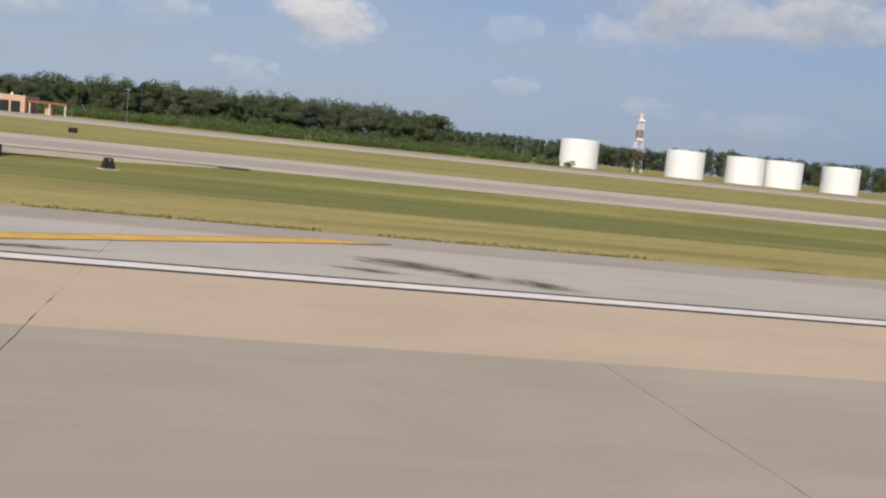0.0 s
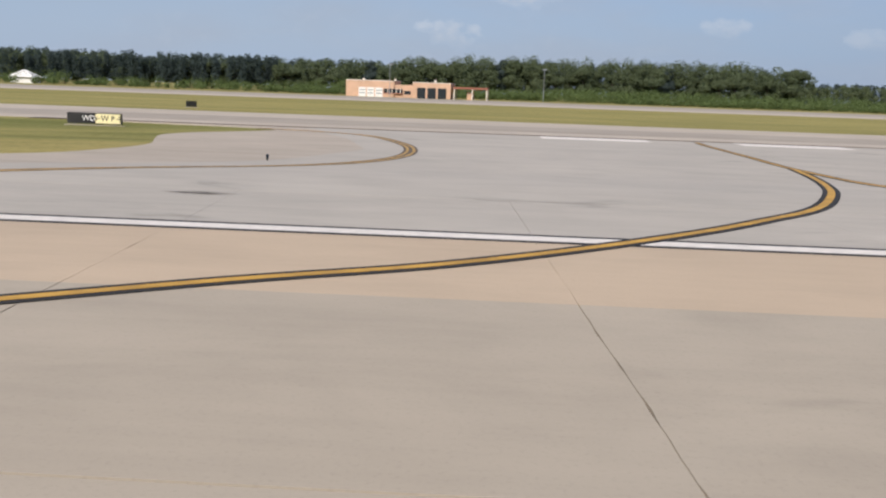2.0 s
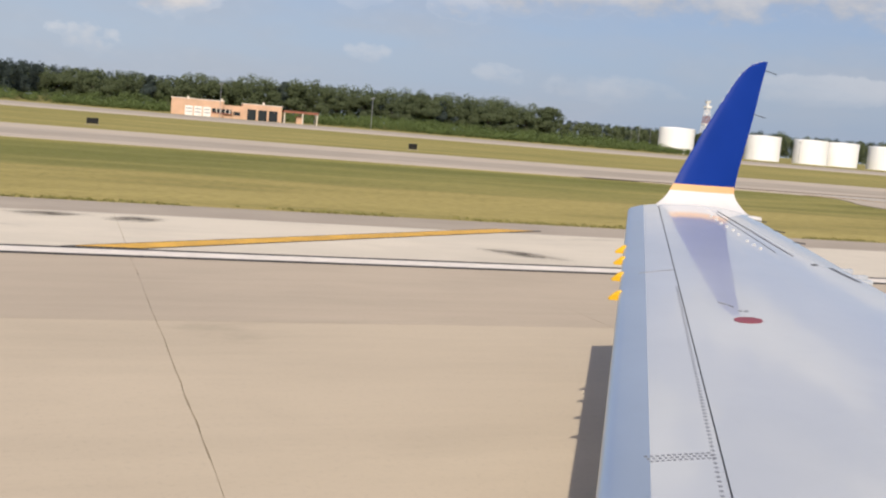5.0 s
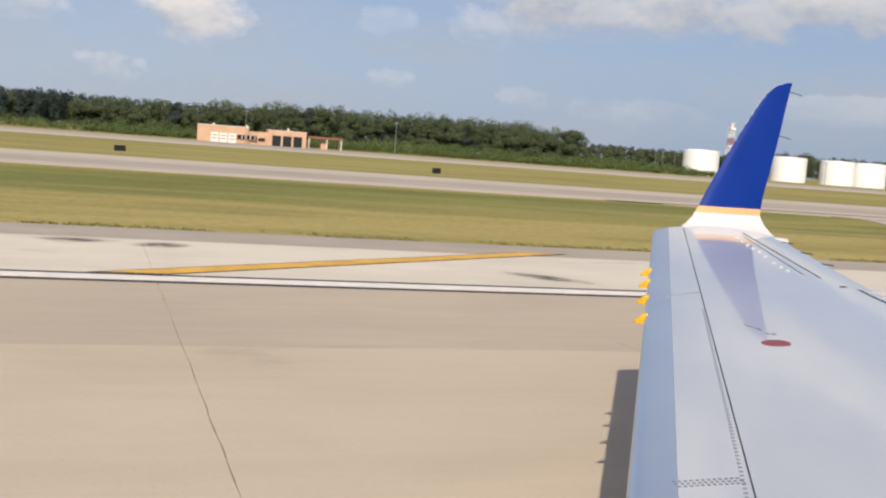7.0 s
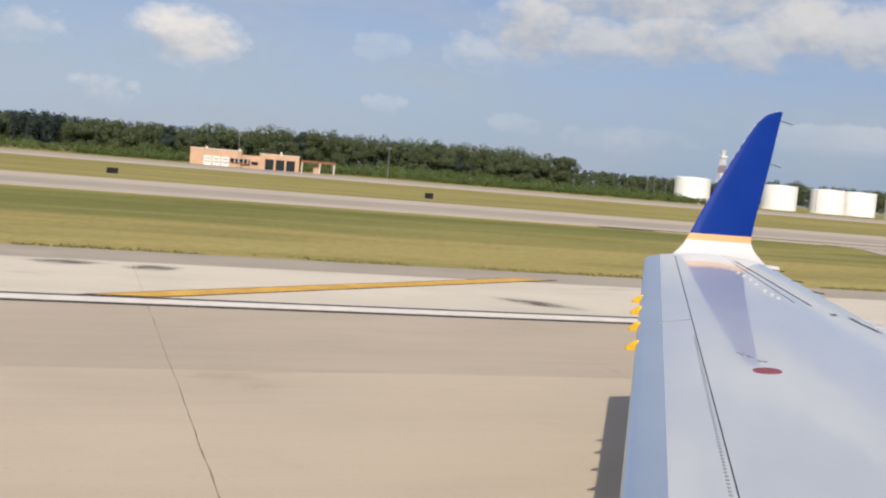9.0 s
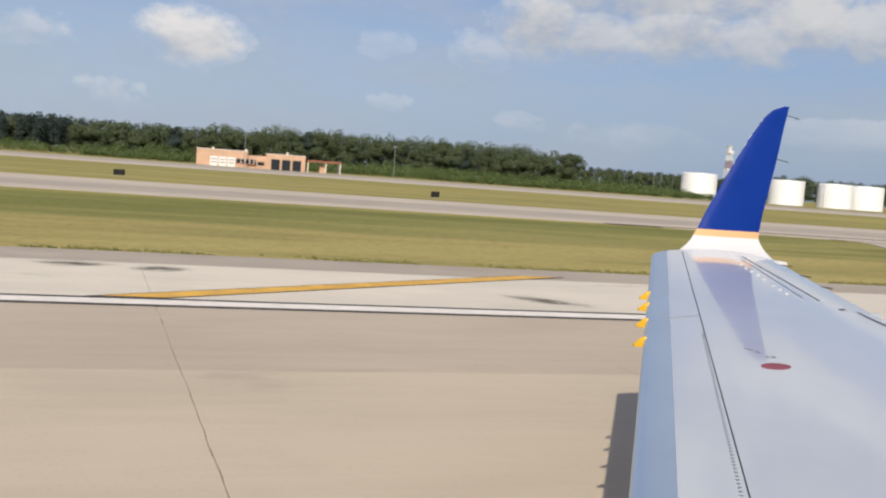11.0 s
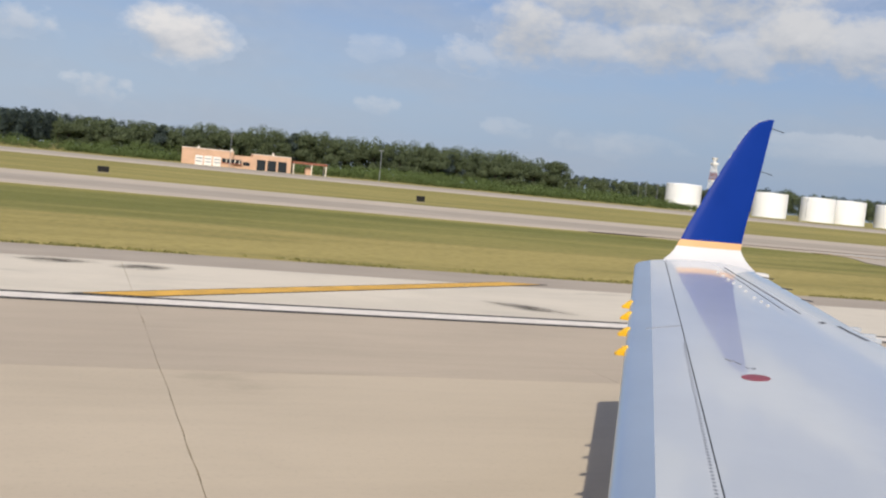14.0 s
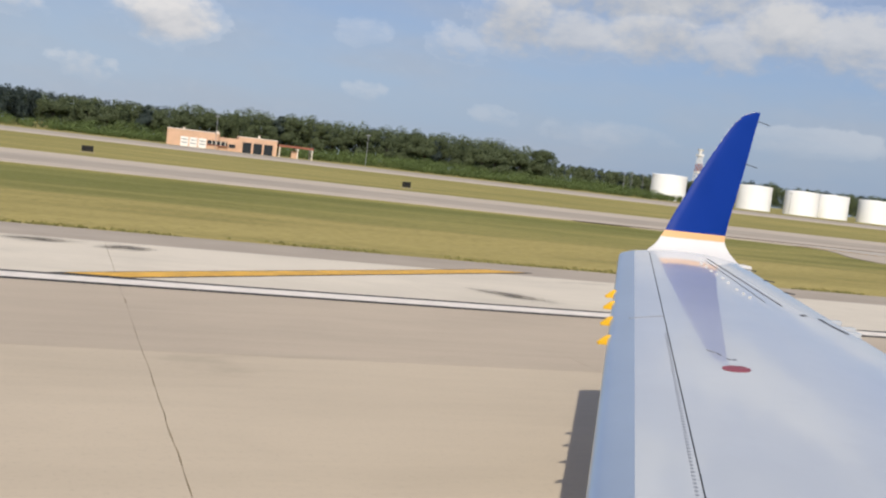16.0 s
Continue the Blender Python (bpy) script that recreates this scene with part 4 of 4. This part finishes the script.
def build_tanks():
    base = thing("storage_tank", (252, 454, fall(99) - 0.03), "white cylindrical fuel storage tank beside the woods", "tank", "storage tanks")
    bm = bmesh.new()
    rings = []
    for r, z in ((9.4, 0), (9.4, 13.2), (9.2, 13.4), (0.4, 13.9)):
        rings.append([(r * math.cos(i * math.tau / 48), r * math.sin(i * math.tau / 48), z) for i in range(48)])
    rows = loft(bm, rings)
    bm.faces.new(rows[-1])
    part("shell", bm, TANKWHITE, base)
    for z in (3.1, 6.2, 9.3, 12.4):
        bm = bmesh.new()
        loft(bm, [[(r * math.cos(i * math.tau / 48), r * math.sin(i * math.tau / 48), h) for i in range(48)] for r, h in ((9.42, z), (9.5, z), (9.5, z + 0.15), (9.42, z + 0.15))])
        part("hoop", bm, TANKWHITE, base)
    for x, y in ((307, 454), (339, 454), (360, 454), (393, 456), (436, 458)):
        copy_thing(base, pose(x, y, fall(99) - 0.03))
    tower = thing("radar_tower", (299, 500, fall(99) - 0.03), "red and white lattice radar tower with white top", "tower")
    tower.scale = (1.0, 1.0, 1.07)
    hs = [0, 6, 12, 17, 21.5, 26]
    for n, (z0, z1) in enumerate(zip(hs, hs[1:])):
        w0, w1 = 2.6 - z0 * 0.06, 2.6 - z1 * 0.06
        mat = BRICKRED if n % 2 else SIGNWHITE
        corner0 = [(sx * w0, sy * w0, z0) for sx, sy in ((-1, -1), (1, -1), (1, 1), (-1, 1))]
        corner1 = [(sx * w1, sy * w1, z1) for sx, sy in ((-1, -1), (1, -1), (1, 1), (-1, 1))]
        bm = bmesh.new()
        for i in range(4):
            j = (i + 1) % 4
            rod(bm, corner0[i], corner1[i], 0.2, sides=5)
            rod(bm, corner0[i], corner1[j], 0.11, sides=4)
            rod(bm, corner0[j], corner1[i], 0.11, sides=4)
            rod(bm, corner1[i], corner1[j], 0.13, sides=4)
        part("lattice_bay", bm, mat, tower)
    part("platform", box(bmesh.new(), -1.9, 1.9, -1.9, 1.9, 16.5, 17.5), SIGNWHITE, tower)
    part("platform", box(bmesh.new(), -1.7, 1.7, -1.7, 1.7, 26, 27.2), SIGNWHITE, tower)
    part("dish", rod(bmesh.new(), (0, 0, 27.2), (0, 0, 30), 0.6, 1.9, 16), SIGNWHITE, tower)
    pole = thing("light_pole", (217, 440, fall(99) - 0.03), "thin grey light pole by the tanks", "pole", "light poles")
    part("mast", rod(bmesh.new(), (0, 0, 0), (0, 0, 11.5), 0.12, 0.08), STEEL, pole)
    part("head", box(bmesh.new(), -0.8, 0.8, -0.2, 0.2, 11.3, 11.6), STEEL, pole)
    for x, y in ((222, 441), (228, 440), (280, 442), (322, 442), (3, 341), (57, 343)):
        copy_thing(pole, pose(x, y, fall(99) - 0.03))
    hut = thing("white_hut", (-166, 420, fall(99) - 0.03), "small white tent-roofed hut before the trees", "hut")
    part("wall", box(bmesh.new(), -5.0, 5.0, -4, 4, 0, 2.6), SIGNWHITE, hut)
    bm = bmesh.new()
    a = [bm.verts.new(p) for p in ((-6.0, -5.0, 2.6), (6.0, -5.0, 2.6), (6.0, 5.0, 2.6), (-6.0, 5.0, 2.6))]
    b = [bm.verts.new(p) for p in ((-0.8, 0, 5.7), (0.8, 0, 5.7))]
    for f in ((a[0], a[1], b[1], b[0]), (a[2], a[3], b[0], b[1]), (a[1], a[2], b[1]), (a[3], a[0], b[0]), (a[3], a[2], a[1], a[0])):
        bm.faces.new(f)
    part("roof", bm, SIGNWHITE, hut)


build_station()
build_tanks()


# ---- woods ----
def clump_cloud(rng, lumps, count, size):
    """Leaf clumps, as small bent quads, scattered over the lumps (x, y, z, radius, flatness)."""
    verts, faces = [], []
    weights = [l[3] ** 2 for l in lumps]
    for _ in range(count):
        x, y, z, r, f = rng.choices(lumps, weights)[0]
        d = Vector((rng.gauss(0, 1), rng.gauss(0, 1), rng.gauss(0, 1))).normalized()
        p = Vector((x, y, z)) + Vector((d.x, d.y, d.z * f)) * r * rng.uniform(0.68, 1.08)
        n = (d + Vector((rng.gauss(0, 0.42), rng.gauss(0, 0.42), rng.gauss(0, 0.42) + 0.25))).normalized()
        u = n.orthogonal().normalized()
        v = n.cross(u)
        s = size * rng.uniform(0.6, 1.3)
        t = rng.uniform(0, math.tau)
        u, v = u * math.cos(t) + v * math.sin(t), v * math.cos(t) - u * math.sin(t)
        k = len(verts)
        verts += [p + u * s, p + v * s * 0.7 + n * s * 0.25, p - u * s * 0.9, p - v * s * 0.75 + n * s * 0.2]
        faces.append((k, k + 1, k + 2, k + 3))
    return verts, faces


def raw_mesh(name, verts, faces, mat, parent=None):
    me = bpy.data.meshes.new(name)
    me.from_pydata([tuple(v) for v in verts], [], faces)
    me.materials.append(mat)
    ob = new(name, me)
    ob.parent = parent
    return ob


def make_tree(rng, height, kind):
    """A tapered trunk with limbs and a ragged crown."""
    pine = kind == "pine"
    t = thing(kind + "_tree", (0, 0, -500), "tall dark pine tree at the wood's edge" if pine else "leafy green tree at the wood's edge", "tree", "trees at the wood's edge")
    bm = rod(bmesh.new(), (0, 0, -0.2), (0, 0, height * 0.85), height * 0.017, height * 0.006, 7)
    lumps = []
    if pine:
        for i in range(8):
            q = i / 7
            z = height * (0.45 + 0.5 * q)
            r = height * (0.19 - 0.10 * q)
            a = rng.uniform(0, math.tau)
            c = (math.cos(a) * r * 0.6, math.sin(a) * r * 0.6, z)
            rod(bm, (0, 0, z - 0.4), c, 0.08, 0.03, 5)
            lumps.append((*c, r, 0.6))
        lumps.append((0, 0, height * 0.3, height * 0.13, 1.0))
    else:
        for i in range(18):
            a = rng.uniform(0, math.tau)
            z = height * rng.uniform(0.3, 0.82)
            o = height * rng.uniform(0.05, 0.2)
            c = (math.cos(a) * o, math.sin(a) * o, z)
            rod(bm, (0, 0, z * 0.7), c, 0.1, 0.04, 5)
            lumps.append((*c, height * rng.uniform(0.08, 0.17), 0.8))
        lumps.append((0, 0, height * 0.18, height * 0.17, 0.9))
    part("trunk", bm, BARK, t)
    v, f = clump_cloud(rng, lumps, 5200, height * 0.021)
    raw_mesh("crown", v, f, PINE if pine else LEAF, t)
    return t


def stand(rng, x, y, h, pine):
    """Lumps of one tree of a dense wood."""
    if pine:
        return [(x + rng.uniform(-0.9, 0.9), y + rng.uniform(-0.9, 0.9), h * q, h * (0.13 - 0.06 * q) + 0.4, 0.8) for q in (0.3, 0.45, 0.57, 0.68, 0.77, 0.85, 0.92)]
    return [(x + rng.gauss(0, h * 0.11), y + rng.gauss(0, h * 0.11), h * q, h * rng.uniform(0.09, 0.15), 0.85) for q in (0.25, 0.4, 0.52, 0.6, 0.68, 0.75, 0.82, 0.88)]


def wood_belt(rng, name, label, mat, x0, x1, row, heights, step, count, size, pine):
    """A belt of close-grown trees as one mesh."""
    verts, faces = [], []
    x = x0
    while x < x1:
        y = row(x) + rng.uniform(-7, 7)
        h = heights(x) * rng.uniform(0.86, 1.12)
        v, f = clump_cloud(rng, stand(rng, x, y, h, pine), count, size)
        k = len(verts)
        verts += v
        faces += [tuple(i + k for i in q) for q in f]
        x += rng.uniform(0.6, 1.4) * step
    return tagged(raw_mesh(name, verts, faces, mat), label, "woods", kind="stuff")


def build_woods():
    rng = random.Random(7)

    def rise(x, a):
        return noise.noise((x * 0.011, a, 0.3)) + 0.45 * noise.noise((x * 0.05, a, 4.1))

    wood_belt(rng, "pine_woods", "dark pine woods closing the horizon", PINE, -640, 760, lambda x: 510 + 20 * rise(x, 1.0),
              lambda x: 16.6 + 2.0 * rise(x, 9.0) + (2.2 if 40 < x < 185 else 0) - (5.0 if 195 < x < 320 else 1.0 if x > 190 else 0), 1.6, 420, 0.42, True)
    wood_belt(rng, "mixed_woods", "green mixed woods with an uneven edge", LEAF, -480, 182, lambda x: 468 + 12 * rise(x, 5.0),
              lambda x: 15.4 + 3.2 * rise(x, 14.0) + 2.6 * ease(x, -30, 60), 1.6, 620, 0.36, False)
    wood_belt(rng, "dark_thicket", "dark thicket in the middle of the woods", PINE, -190, -64, lambda x: 452 + 5 * rise(x, 5.0),
              lambda x: 14.8 + 1.4 * rise(x, 17.0), 1.5, 460, 0.38, True)
    wood_belt(rng, "low_woods", "lower woods behind the tanks", LEAF, 182, 600, lambda x: 500 + 10 * rise(x, 5.0),
              lambda x: 12.6 + 1.5 * rise(x, 14.0) + 3.5 * ease(x, 300, 360), 1.9, 400, 0.4, False)
    kinds = [make_tree(rng, 19.0, "pine") for _ in range(3)] + [make_tree(rng, 17.5, "broadleaf") for _ in range(4)]
    used = set()
    x = -380.0
    while x < 186:
        s = 0.83 + 0.17 * rise(x, 14.0) + 0.14 * ease(x, -30, 60)
        i = rng.randrange(3) if rng.random() < 0.12 else 3 + rng.randrange(4)
        y = 458 + 12 * rise(x, 5.0) + rng.uniform(-4, 10)
        m = pose(x, y, fall(99) - 0.1, 0, 0, rng.uniform(0, 360))
        s *= rng.uniform(0.75, 1.12)
        s *= 1.1 if x > 172 else 1.0
        if i not in used:
            used.add(i)
            kinds[i].matrix_basis, kinds[i].scale = m, (s, s, s)
        else:
            c = copy_thing(kinds[i], m)
            c.scale = (s * rng.uniform(0.95, 1.2),) * 2 + (s,)
        x += rng.uniform(3.0, 8.0)
    # scrub before the trees
    verts, faces = [], []
    for _ in range(1700):
        x = rng.uniform(-420, 230)
        if x < -50 and rng.random() < 0.72:
            continue
        near = 0.5 + 0.5 * noise.noise((x * 0.012, 40.0, 0))
        y = rng.uniform(400 - 22 * near, 450)
        h = rng.uniform(1.2, 3.4) + 0.09 * max(0, y - 415) + 5.0 * max(0, noise.noise((x * 0.02, y * 0.02, 2)))
        v, f = clump_cloud(rng, [(x, y, h * 0.4, h * 0.7, 0.8), (x + rng.uniform(-1.5, 1.5), y, h * 0.55, h * 0.5, 0.8), (x + rng.uniform(-2, 2), y, h * 0.4, h * 0.5, 0.8)], 150, 0.3)
        k = len(verts)
        verts += v
        faces += [tuple(i + k for i in q) for q in f]
    tagged(raw_mesh("scrub", verts, faces, SHRUB), "light green scrub in front of the woods", "shrubs", kind="stuff")


def build_tufts():
    """Uneven grass along the pavement's edge."""
    rng = random.Random(21)

    def free(x, y):
        return x < along(GRASS_AHEAD, y) or x > along(GRASS_BEHIND, y)
    verts, faces = [], []
    for n in range(9000):
        x = rng.uniform(-55, 130)
        y = 24.4 + abs(rng.gauss(0, 0.35))
        if not free(x, y) or noise.noise((x * 0.35, y * 0.5, 3.0)) < -0.15:
            continue
        h, z = rng.uniform(0.03, 0.08), ground_z(x, y)
        for _ in range(3):
            a = rng.uniform(0, math.tau)
            w, lean = rng.uniform(0.03, 0.07), rng.uniform(0.0, 0.1)
            k = len(verts)
            bx, by = x + rng.uniform(-0.08, 0.08), y + rng.uniform(-0.05, 0.08)
            verts += [(bx - w * math.cos(a), by - w * math.sin(a), z - 0.02), (bx + w * math.cos(a), by + w * math.sin(a), z - 0.02), (bx + lean * math.sin(a), by + lean * math.cos(a), z + h)]
            faces.append((k, k + 1, k + 2))
    tagged(raw_mesh("grass_tufts", verts, faces, BLADES), "short uneven grass tufts beside the pavement", "grass", kind="stuff")


build_woods()
build_tufts()
